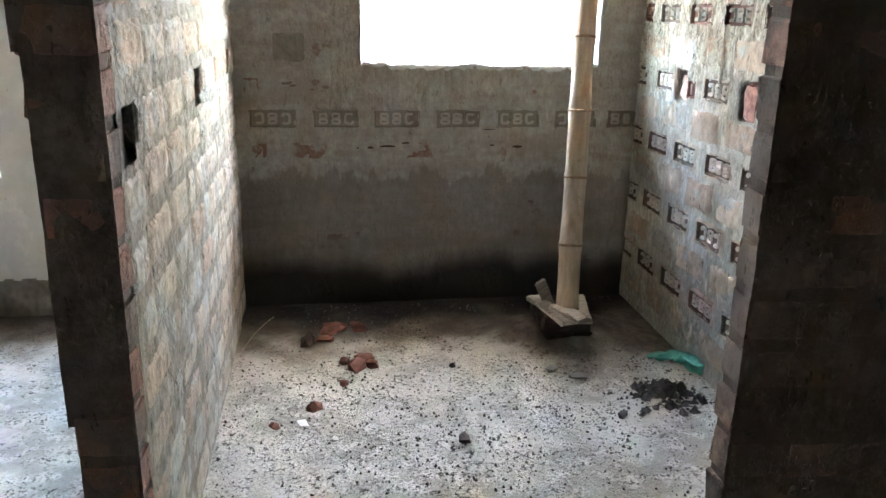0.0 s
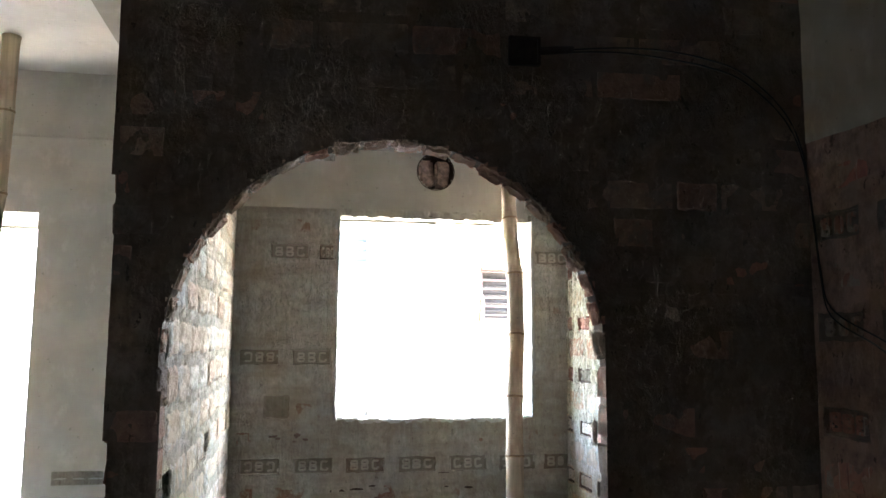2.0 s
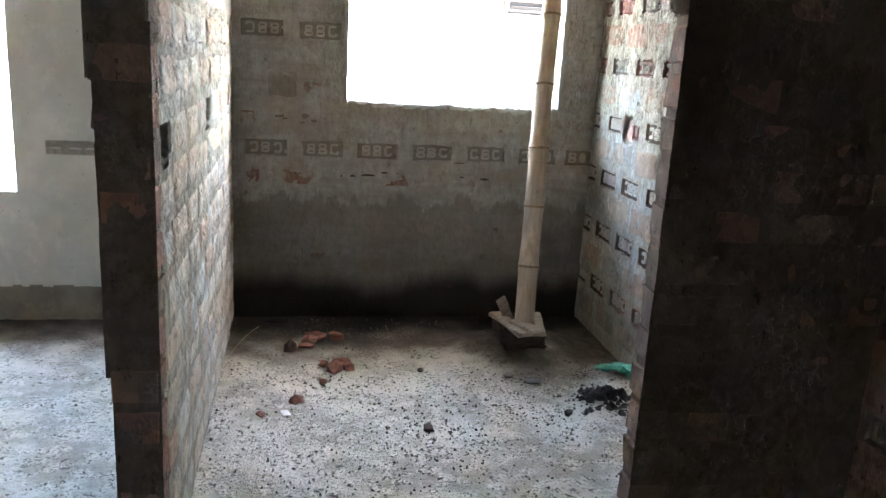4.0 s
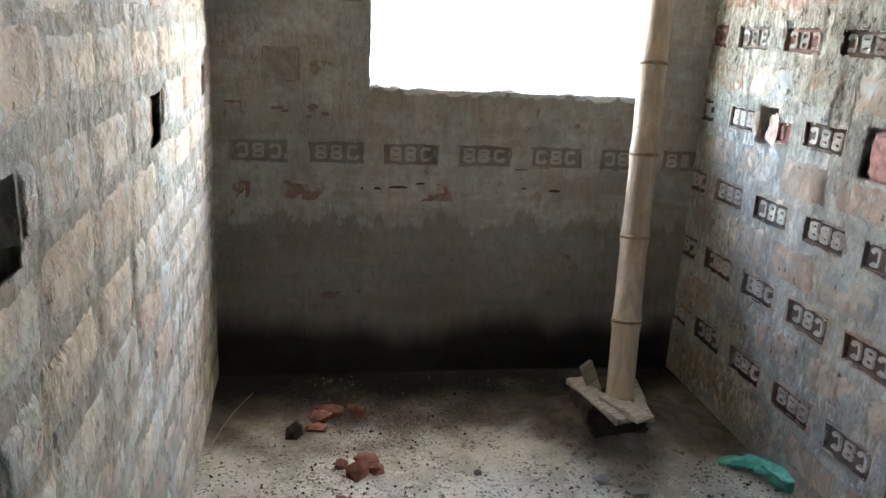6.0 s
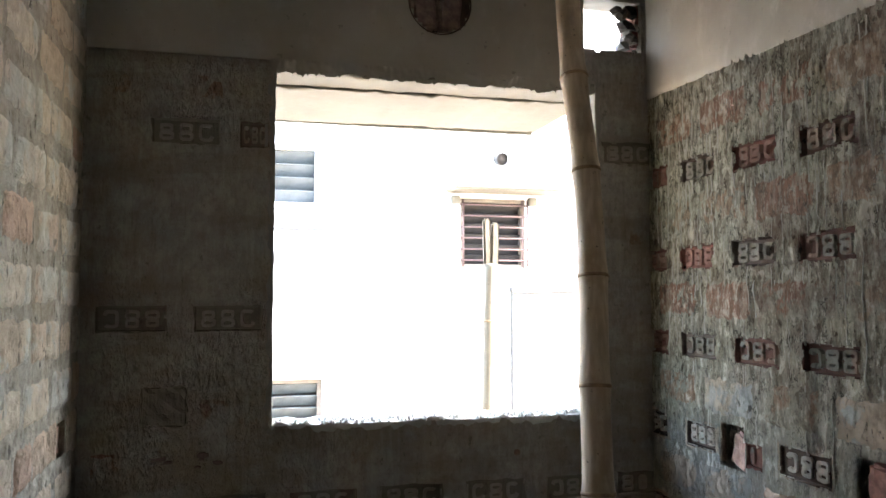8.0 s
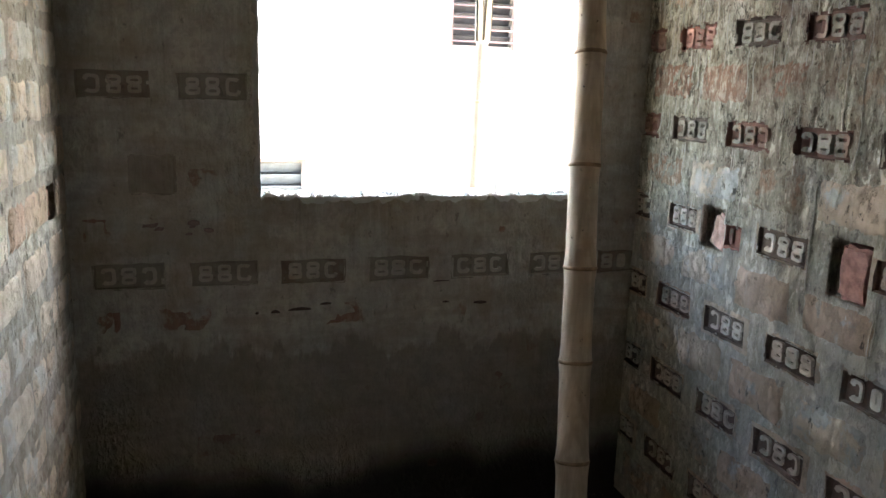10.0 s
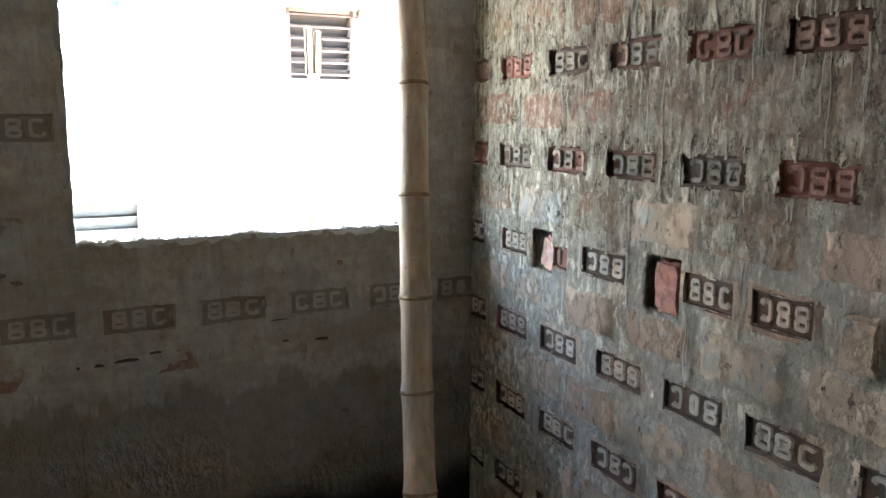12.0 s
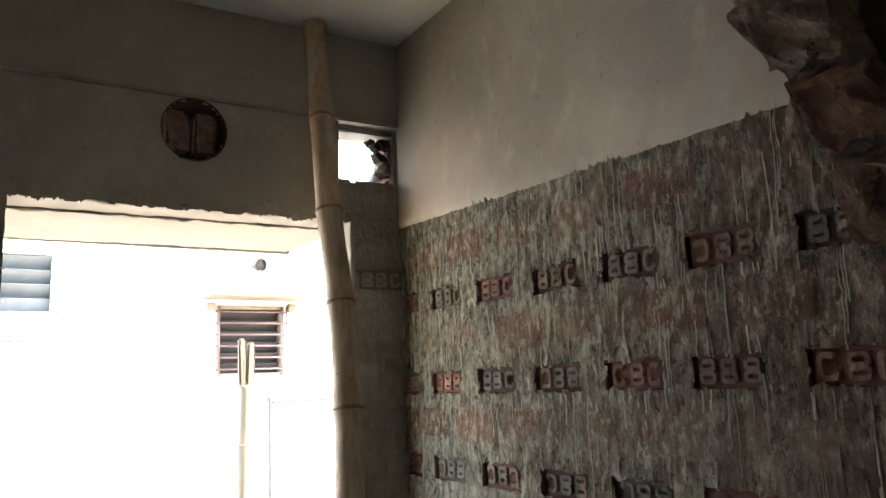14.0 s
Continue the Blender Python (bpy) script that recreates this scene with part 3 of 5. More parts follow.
for j in range(ny + 1):
    for i in range(nx + 1):
        x, y = -3.3 + 5.4 * i / nx, -6.6 + 6.75 * j / ny
        heap = 0.072 * math.exp(-(((x - 1.30) / 0.30) ** 2 + ((y + 0.48) / 0.21) ** 2) ** 2)
        fv.append((x, y, heap + 0.004 * noise.noise((x * 3, y * 3, 2.0)) + 0.0025 * noise.noise((x * 14, y * 14, 5.0))))
for j in range(ny):
    for i in range(nx):
        a = j * (nx + 1) + i
        ff.append((a, a + 1, a + nx + 2, a + nx + 1))
k = len(fv)
fv += [(-3.3, -6.6, -0.14), (2.1, -6.6, -0.14), (2.1, 0.15, -0.14), (-3.3, 0.15, -0.14)]
ff += [(k, k + 3, k + 2, k + 1), (0, k, k + 1, nx), (nx, k + 1, k + 2, ny * (nx + 1) + nx), (ny * (nx + 1) + nx, k + 2, k + 3, ny * (nx + 1)), (ny * (nx + 1), k + 3, k, 0)]
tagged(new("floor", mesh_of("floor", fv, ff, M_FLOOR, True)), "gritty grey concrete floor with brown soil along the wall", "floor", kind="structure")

tagged(new("ceiling", box_mesh("ceiling", -3.3, 2.1, -6.6, 0.15, CEIL, CEIL + 0.15, M_CEILING)), "bare grey concrete ceiling slab", "ceiling", kind="structure")
tagged(new("ground", box_mesh("ground", -400, 400, -400, 400, -3.6, -3.3, M_GROUND)), "bare brown earth around the buildings", "ground", kind="structure")
tagged(new("wall_lower", box_mesh("wall_lower", -3.3, 2.1, -6.6, 0.15, -3.3, -0.145, M_FACADE)), "plain painted storey below", "wall", kind="structure")


def wall(name, m, u0, u1, z0, z1, d0, d1, material, holes=(), pockets=(), label="", back=0.03):
    """A wall body in its own frame: u to the right, y into the wall. Pockets are blind holes, closed at the back."""
    verts, faces = [], []
    if pockets:
        slab(verts, faces, u0, u1, z0, z1, d0, d1 - back, [*holes, *pockets])
        slab(verts, faces, u0, u1, z0, z1, d1 - back, d1, holes)
    else:
        slab(verts, faces, u0, u1, z0, z1, d0, d1, holes)
    ob = new(name, mesh_of(name, verts, faces, material))
    ob.matrix_basis = m
    return tagged(ob, label, "wall", kind="structure")


def inside(rects, u, z, grow=0.0):
    return any(r[0] - grow < u < r[1] + grow and r[2] - grow < z < r[3] + grow for r in rects)


def minus(a, b, cuts):
    """What is left of the stretch a..b without the cuts."""
    out = [(a, b)]
    for c, d in cuts:
        out = [p for s, e in out for p in ((s, min(e, c)), (max(s, d), e)) if p[1] - p[0] > 0.03]
    return out


# the alcove's back wall, with its open window
NORTH = Matrix.Identity(4)
n_holes = [(WIN[0] - 0.03, WIN[1] + 0.03, WIN[2] - 0.03, WIN[3] + 0.03), VENT]
n_pockets = [(FAN[0] - 0.13, FAN[0] + 0.13, FAN[1] - 0.13, FAN[1] + 0.13), SMALL_HOLE]
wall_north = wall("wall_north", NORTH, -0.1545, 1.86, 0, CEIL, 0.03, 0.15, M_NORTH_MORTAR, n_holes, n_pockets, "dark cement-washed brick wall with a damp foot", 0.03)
EAST = Matrix.Translation((1.735, 0, 0)) @ Matrix.Rotation(radians(-91.07), 4, "Z")
e_pockets = [(0.39, 0.505, 0.972, 1.087), (0.912, 1.03, 0.962, 1.094), (1.445, 1.53, 0.97, 1.075)]
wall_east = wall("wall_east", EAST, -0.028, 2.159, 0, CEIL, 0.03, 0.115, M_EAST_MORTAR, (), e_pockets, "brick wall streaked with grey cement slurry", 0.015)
WEST = Matrix.Translation((-0.015, -2.05, 0)) @ Matrix.Rotation(radians(90), 4, "Z")
w_pockets = [(0.072, 0.185, 1.014, 1.126), (0.965, 1.095, 1.017, 1.125), (1.81, 1.905, 1.036, 1.127)]
wall_west = wall("wall_west", WEST, 0.0, 2.05, 0, 2.40, 0.03, 0.11, M_WEST_MORTAR, (), w_pockets, "rough brick wall with thick grey mortar joints", 0.015)

# openings lined with cement
LABEL_WINDOW = "open window hole with rough cement edges, no frame"
window_1 = empty("window_1", pose(0, 0, 0), LABEL_WINDOW, "window", kind="structure")


def ragged_lining(name, a, b, depth, inward, material, seed, lumps=0.006, thick=0.031):
    """One side of the opening: a skin from a to b and through the wall, its near edge broken."""
    a, b, inward = Vector(a), Vector(b), Vector(inward)
    verts, faces = [], []
    n = 60
    cols = (-0.004, 0.012, 0.05, 0.1, depth)
    for i in range(n + 1):
        p = a.lerp(b, i / n)
        for q, d in enumerate(cols):
            w = noise.noise((i * 0.45, seed, q * 3.1)) + 0.7 * noise.noise((i * 0.16, seed + 4, q))
            verts.append(p + Vector((0, d + (0.006 * w if q < 2 else 0), 0)) + inward * (lumps * w * (1.4 if q < 2 else 0.5)))
    for i in range(n):
        for q in range(len(cols) - 1):
            s = i * len(cols) + q
            faces.append((s, s + 1, s + len(cols) + 1, s + len(cols)))
    k = len(verts)
    for i in range(n + 1):
        verts.append(a.lerp(b, i / n) - inward * thick + Vector((0, 0.004, 0)))
    for i in range(n):
        faces.append((i * len(cols), (i + 1) * len(cols), k + i + 1, k + i))
    return part(name, mesh_of(name, verts, faces, material, True), window_1)


ragged_lining("sill", (WIN[0], 0, WIN[2]), (WIN[1], 0, WIN[2]), 0.155, (0, 0, 1), M_SILL, 1.0, 0.013)
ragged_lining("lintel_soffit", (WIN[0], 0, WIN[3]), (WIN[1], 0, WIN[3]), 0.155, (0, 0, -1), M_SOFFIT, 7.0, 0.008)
ragged_lining("jamb", (WIN[0], 0, WIN[2]), (WIN[0], 0, WIN[3]), 0.155, (1, 0, 0), M_REVEAL, 13.0, 0.003)
ragged_lining("jamb", (WIN[1], 0, WIN[2]), (WIN[1], 0, WIN[3]), 0.155, (-1, 0, 0), M_REVEAL, 19.0, 0.004)

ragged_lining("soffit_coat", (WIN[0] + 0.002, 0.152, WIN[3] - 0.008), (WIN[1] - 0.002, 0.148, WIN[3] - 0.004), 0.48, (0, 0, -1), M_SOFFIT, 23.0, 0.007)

# crumbs of cement heaped along the sill's edge
rng = random.Random(5)
cv, cf = [], []
for i in range(240):
    x = rng.uniform(WIN[0] + 0.01, WIN[1] - 0.01)
    s = rng.uniform(0.004, 0.013)
    y, z = rng.uniform(-0.006, 0.09) , WIN[2] + 0.004
    k = len(cv)
    cv += [(x + s * rng.uniform(0.6, 1.2) * math.cos(t), y + s * rng.uniform(0.6, 1.2) * math.sin(t), z - 0.004) for t in (0, 1.57, 3.14, 4.71)] + [(x, y, z + s * rng.uniform(0.3, 0.9))]
    cf += [(k, k + 1, k + 4), (k + 1, k + 2, k + 4), (k + 2, k + 3, k + 4), (k + 3, k, k + 4)]
tagged(new("cement_crumbs", mesh_of("cement_crumbs", cv, cf, M_SILL)), "loose cement crumbs along the window sill", "rubble", kind="stuff")

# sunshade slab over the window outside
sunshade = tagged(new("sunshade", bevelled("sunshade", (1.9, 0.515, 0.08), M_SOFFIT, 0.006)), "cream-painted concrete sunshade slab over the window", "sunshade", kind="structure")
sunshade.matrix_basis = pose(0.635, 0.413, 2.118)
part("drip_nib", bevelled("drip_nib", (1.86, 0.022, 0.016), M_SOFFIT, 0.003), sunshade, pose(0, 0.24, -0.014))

# smooth plaster bands
lv, lf = sheet(-0.03, 1.50, 2.145, 2.466, 0.014, lambda u, z: math.hypot(u - FAN[0], z - FAN[1]) < FAN[2] or inside([SMALL_HOLE], u, z), 0.0018, 31.0, 3.0, -0.006)
part("lintel_band", mesh_of("lintel_band", lv, lf, M_LINTEL, True), wall_north)
lv, lf = sheet(WIN[0] - 0.02, WIN[1] - 0.02, WIN[3] - 0.03, 2.15, 0.005, lambda u, z: z < WIN[3] - 0.006 + 0.007 * noise.noise((u * 42, 2.0, 0)) + 0.007 * noise.noise((u * 97, 3.0, 0)) + 0.013 * noise.noise((u * 13, 5.0, 0)), 0.006, 37.0, 12.0, -0.008)
part("lintel_edge", mesh_of("lintel_edge", lv, lf, M_LINTEL, True), wall_north)
beam_north = tagged(new("beam_north", bevelled("beam_north", (1.9, 0.05, CEIL - 2.468), M_BEAM, 0.006)), "plastered concrete beam under the ceiling", "beam", kind="structure")
beam_north.matrix_basis = pose(0.86, 0.005, 2.468)
beam_west = tagged(new("beam_west", bevelled("beam_west", (0.268, 4.4, CEIL - 2.40), M_BEAM, 0.008, 0.001, 3, 6)), "bare concrete beam over the brick wall", "beam", kind="structure")
beam_west.matrix_basis = pose(-0.152, -2.23, 2.40)
def plaster_band(u0, u1, seed, step):
    """Smooth plaster from a slightly sloping lower edge up to the ceiling."""
    verts, faces = sheet(u0, u1, 2.05, CEIL, step, lambda u, z: False, 0.0022, seed, 2.5, -0.0055)
    out = []
    for u, d, z in verts:
        edge = 2.103 - 0.0385 * u + 0.004 * noise.noise((u * 9, 3.0, 0)) + 0.002 * noise.noise((u * 40, 3.0, 0))
        f = (z - 2.05) / (CEIL - 2.05)
        out.append((u, d + (0.004 if f < 0.001 else 0), edge + f * (CEIL - edge)))
    return out, faces


pv, pf = plaster_band(0.0, 2.1, 41.0, 0.014)
part("upper_plaster", mesh_of("upper_plaster", pv, pf, M_PLASTER, True), wall_east)

# ---- mortar and bricks of the alcove ----
MARKS = ("eeo", "eeo", "eeo", "oeo", "eeo", "eee", "eeo", "eso")


def frog_set(prefix, material, hollow, mark_material, depths):
    return [frog_brick(prefix, material, hollow, mark_material, 100 + 7 * i, MARKS[i % len(MARKS)], depth=depths[i % len(depths)]) for i in range(8)]


def face_set(prefix, material, length, height, base, rough=0.0016):
    return [face_brick(prefix, material, base + i, length, height, rough) for i in range(8)]


def lay(parent, meshes, u, d, z, rng, width=1.0, lift=0.0012, tilt=0.5, turned=False):
    m = pose(u, d + rng.uniform(-lift, lift), z, rng.uniform(-0.4, 0.4), rng.uniform(-tilt, tilt) + 180 * turned, rng.uniform(-0.35, 0.35))
    ob = part("brick", meshes[rng.randrange(len(meshes))], parent, m)
    ob.scale = (width, 1, 1)
    return ob


# back wall: rows of stamped bricks at every second course
N_ROWS = [(0.837, 0.135), (1.378, 0.118), (1.918, 0.14)]
n_stamped = {0: [0.135, 0.40, 0.66, 0.926, 1.193, 1.455, 1.70], 1: [0.118, 0.38], 2: [0.255]}
n_frogs = []
for row, xs in n_stamped.items():
    for x in xs:
        n_frogs.append((x, N_ROWS[row][0]))
n_frogs.append((1.66, 1.918))
dark_block = (0.145, 0.275, 1.072, 1.19)


def n_skip(u, z):
    if inside([(WIN[0] - 0.004, WIN[1] + 0.004, WIN[2] - 0.004, 2.15), (VENT[0], VENT[1] + 0.02, VENT[2] + 0.012 * noise.noise((u * 30, 1, 2)), VENT[3] + 0.02)], u, z) or (u < 1.5 and z > 2.152):
        return True
    wob = noise.noise((u * 30, 6.0, z * 30))
    return any(abs(u - x) < 0.094 + 0.008 * wob and abs(z - c) < 0.036 + 0.006 * wob for x, c in n_frogs) or inside([(0.405, 0.49, 1.878, 1.958)], u, z, 0.004)


nv, nf = sheet(-0.03, 1.75, 0, 2.47, 0.009, n_skip, 0.0034, 51.0, 6.0, 0.0, 0.35)
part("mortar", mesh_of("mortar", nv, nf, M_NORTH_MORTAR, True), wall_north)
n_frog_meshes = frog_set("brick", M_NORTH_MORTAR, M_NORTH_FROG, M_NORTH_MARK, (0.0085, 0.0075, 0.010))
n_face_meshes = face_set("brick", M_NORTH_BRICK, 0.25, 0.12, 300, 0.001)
rng = random.Random(11)
for i, (x, c) in enumerate(n_frogs):
    lay(wall_north, n_frog_meshes, x, 0.0005, c, rng, lift=0.0006, turned=i in (0, 5, 7))
lay(wall_north, n_frog_meshes, 0.447, 0.0005, 1.918, rng, 0.42)
part("cement_patch", bevelled("cement_patch", (0.125, 0.03, 0.112), M_NORTH_PATCH, 0.005, 0.0025, 9, 5), wall_north, pose(0.21, 0.0088, 1.075))
for c in range(16):
    zc = 0.837 + (c - 6) * 0.1352
    if zc < 0.05 or zc > 2.08:
        continue
    shift = 0.135 + (0.13 if c % 2 else 0.0)
    for i in range(-1, 8):
        x = shift + i * 0.265
        for s, e in minus(max(x - 0.125, 0.0), min(x + 0.125, 1.725), [(WIN[0] - 0.01, WIN[1] + 0.01)] if zc > 1.0 else []):
            mid = (s + e) / 2
            if any(abs(mid - fx) < 0.2 and abs(zc - fc) < 0.09 for fx, fc in n_frogs) or inside([dark_block], mid, zc, 0.07) or e - s < 0.05:
                continue
            lay(wall_north, n_face_meshes, mid, 0.0032, zc, rng, (e - s) / 0.25)

for x, z, w, h in ((0.62, 0.722, 0.085, 0.016), (0.545, 0.716, 0.03, 0.014), (0.70, 0.735, 0.04, 0.012), (0.49, 0.712, 0.012, 0.012), (1.08, 0.722, 0.03, 0.008), (1.20, 0.715, 0.05, 0.012), (1.06, 0.792, 0.07, 0.006), (1.05, 0.17, 0.035, 0.035)):
    part("chipped_scar", rock("chipped_scar", (w, 0.006, h), M_BASE_BRICK, int(x * 1000)), wall_north, pose(x, -0.001, z - h / 2))
rng = random.Random(46)
for i in range(16):
    w = rng.uniform(0.015, 0.05)
    part("crumbled_lump", rock("crumbled_lump", (w, 0.007, w * rng.uniform(0.4, 0.7)), M_NORTH_BRICK if i % 3 else M_FAN_BRICK, 300 + i), wall_north, pose(rng.uniform(0.17, 0.42), -0.0015, rng.gauss(0.975, 0.012)))
# the fan hole with two bricks stuffed in, rim and back darkened for shade
fan_hole = empty("fan_hole", pose(FAN[0], 0, FAN[1]), "round fan hole blocked with two loose bricks", "hole")
ring_v, ring_f = [], []
for i in range(40):
    t = 2 * math.pi * i / 40
    for r, y in ((FAN[2] + 0.005, -0.0088), (FAN[2], -0.007), (FAN[2] - 0.004, 0.112)):
        ring_v.append((r * math.cos(t), y, r * math.sin(t)))
for i in range(40):
    j = (i + 1) % 40
    ring_f += [(i * 3, i * 3 + 1, j * 3 + 1, j * 3), (i * 3 + 1, i * 3 + 2, j * 3 + 2, j * 3 + 1)]
part("rim", mesh_of("rim", ring_v, ring_f, M_BASE_BRICK, True), fan_hole)
part("packing", box_mesh("packing", -0.125, 0.125, 0.112, 0.119, -0.125, 0.125, M_VOID), fan_hole)
for i, (dx, w, tilt) in enumerate(((-0.041, 0.077, -4), (0.040, 0.076, 2))):
    part("brick", bevelled("brick", (w, 0.06, 0.142), M_FAN_BRICK, 0.010, 0.003, 60 + i, 2), fan_hole, pose(dx, 0.052 + 0.006 * i, -0.074, 0, tilt, 0))

# broken vent under the beam: ragged plaster lip and a brick stub
vent = empty("wall_vent", pose((VENT[0] + VENT[1]) / 2, 0, VENT[2]), "ragged hole broken through the wall below the beam", "hole")
rng = random.Random(8)
for i, (x, z, s) in enumerate(((0.085, 0.055, 0.06), (0.06, 0.028, 0.05), (0.03, 0.01, 0.04), (0.1, 0.1, 0.045), (0.0, 0.0, 0.03), (-0.04, -0.004, 0.028), (0.075, 0.085, 0.04))):
    part("lump", rock("lump", (s, 0.07, s * 0.9), M_REVEAL if i % 3 else M_NORTH_MORTAR, 80 + i), vent, pose(x, 0.06, z - 0.012))
for i, (x, z, s) in enumerate(((0.066, 0.105, 0.075), (0.05, 0.14, 0.06), (0.082, 0.15, 0.07), (0.03, 0.162, 0.045))):
    part("lump", rock("lump", (s, 0.06, s * 0.9), M_VENT_LUMP, 180 + i), vent, pose(x, 0.045, z - 0.02))
part("brick_stub", bevelled("brick_stub", (0.06, 0.1, 0.16), M_HOLE_BRICK, 0.01, 0.005, 44, 3), vent, pose(0.108, 0.10, 0.035, 0, 8, 0))
part("lip", bevelled("lip", (0.235, 0.11, 0.022), M_REVEAL, 0.004, 0.002, 45, 4), vent, pose(0.0, 0.088, 0.184))

# right-hand wall: stamped bricks in every second course
ROWS_EAST = [0.252, 0.52, 0.775, 1.036, 1.297, 1.560, 1.828]
E_COLS = [0.018, 0.284, 0.560, 0.838, 1.112, 1.372, 1.640, 1.90]
e_frogs = []
for r, zc in enumerate(ROWS_EAST):
    for c, u in enumerate(E_COLS):
        if r == 3:
            continue
        du = 0.0 if r > 3 else (-0.006 * c)
        e_frogs.append((u + du + (0.012 if r == 6 else 0), zc - (0.022 * (u - 0.2) / 1.3 if r == 6 else 0)))
e_frogs = [(u, z) for u, z in e_frogs if u < 1.96]
for u in (0.005, 0.288, 0.742, 1.118, 1.318, 1.66):
    e_frogs.append((u, 1.036))
half_frog = (0.548, 1.022)


def e_skip(u, z):
    wob = noise.noise((u * 34, 5.0, z * 34)) * (1.5 if z > 1.2 else 0.8) + (0.5 * noise.noise((u * 90, 5.5, z * 60)) if z > 1.2 else 0.0)
    wide = noise.noise((u * 5, 8.0, z * 5))
    if any(abs(u - a) < (0.090 if z > 1.2 else 0.093) + 0.011 * wob and abs(z - c) < (0.034 if z > 1.2 else 0.036) + 0.007 * wob + 0.006 * wide for a, c in e_frogs):
        return True
    return inside(e_pockets, u, z, 0.002) or (abs(u - half_frog[0]) < 0.042 and abs(z - half_frog[1]) < 0.036)




def slurry(u, z):
    """How far the slurry stands proud of the wall: lumps low down, thick set runs and drips higher up."""
    lumps = 0.0022 * noise.noise((u * 12, 61.0, z * 12)) + 0.0016 * noise.noise((u * 42, 70.0, z * 30)) + 0.0011 * noise.noise((u * 110, 71.0, z * 85))
    high = min(1.0, max(0.0, (z + 0.35 * noise.noise((u * 2.3, 62.0, z * 2.3)) - 0.95) / 0.5))
    bend = 0.010 * noise.noise((u * 9, 63.0, z * 9))
    ridge = 1 - abs(noise.noise(((u + bend) * 46, 64.0, z * 5.5))) * 2.6
    thin = 1 - abs(noise.noise(((u + bend) * 92, 65.0, z * 11))) * 2.6
    patchy = 0.5 + 0.9 * noise.noise((u * 7, 66.0, z * 5))
    runs = 0.0034 * max(ridge, 0) * patchy + 0.0022 * max(thin, 0) + 0.0024 * noise.noise((u * 55, 67.0, z * 24))
    pit = max(noise.noise((u * 62, 72.0, z * 40)) - 0.3, 0) * (0.35 + high)
    return lumps - 0.012 * pit + high * (runs - 0.0006) - (1 - high) * 0.0006


ev, ef = sheet(0.0, 2.08, 0, 2.12, 0.0044, e_skip, 0.0, 61.0)
ev = [(u, -slurry(u, z), z) for u, _, z in ev]
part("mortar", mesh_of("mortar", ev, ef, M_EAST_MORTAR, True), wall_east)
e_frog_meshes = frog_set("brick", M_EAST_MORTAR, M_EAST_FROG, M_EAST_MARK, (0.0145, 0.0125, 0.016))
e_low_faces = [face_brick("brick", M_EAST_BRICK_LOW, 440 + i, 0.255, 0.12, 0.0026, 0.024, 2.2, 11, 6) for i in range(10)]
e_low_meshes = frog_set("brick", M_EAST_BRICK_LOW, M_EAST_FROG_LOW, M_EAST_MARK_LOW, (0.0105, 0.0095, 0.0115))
e_face_meshes = [face_brick("brick", M_EAST_BRICK, 400 + i, 0.255, 0.12, 0.0026, 0.024, 2.2, 11, 6) for i in range(10)]
rng = random.Random(12)
# some were laid upside down, course by course
TURNED = {0.252: (1, 1, 0, 1, 1, 0, 1, 0), 0.52: (1, 1, 0, 1, 1, 1, 0, 1), 0.775: (0, 0, 1, 0, 1, 0, 1, 0), 1.036: (0, 0, 1, 0, 1, 1), 1.297: (1, 1, 1, 1, 1, 1, 0, 1), 1.56: (1, 1, 0, 1, 0, 0, 0, 1), 1.828: (0, 0, 0, 0, 0, 1, 0, 0)}
seen_in_row = dict.fromkeys(TURNED, 0)
for u, z in e_frogs:
    row = min(TURNED, key=lambda h: abs(h - z))
    flip = TURNED[row][seen_in_row[row] % len(TURNED[row])]
    seen_in_row[row] += 1
    near = [r for r in e_pockets if abs(u - (r[0] + r[1]) / 2) < 0.185 and abs(z - (r[2] + r[3]) / 2) < 0.1]
    lay(wall_east, e_frog_meshes if z > 1.2 else e_low_meshes, u, 0.0028 if z > 1.2 else 0.0006, z, rng, 0.78 if near else (0.97 if z < 1.2 else 1.0), 0.0015, 0.8, flip)
half = frog_brick("brick", M_EAST_MORTAR, M_EAST_FROG, M_EAST_MARK, 171, "e", 0.09, 0.115, (0.066, 0.058), 0.012)
part("brick", half, wall_east, pose(half_frog[0], 0, half_frog[1]))
for r, zc in enumerate([0.12, 0.386, 0.648, 0.906, 1.166, 1.43, 1.695, 1.965]):
    for i in range(-1, 8):
        u = 0.15 + 0.268 * i + (0.01 * (r % 3))
        for s, e in minus(max(u - 0.125, 0.0), min(u + 0.125, 2.07), []):
            if e - s > 0.06:
                lay(wall_east, e_low_faces if zc < 1.0 or (zc < 1.2 and i % 2) else e_face_meshes, (s + e) / 2, -0.0012, zc + rng.uniform(-0.006, 0.006), rng, (e - s) / 0.25 * rng.uniform(0.86, 1.0), 0.0032, 1.0)
# slurry that has run down the wall and set: thin raised threads
rng = random.Random(77)
dv, df = [], []
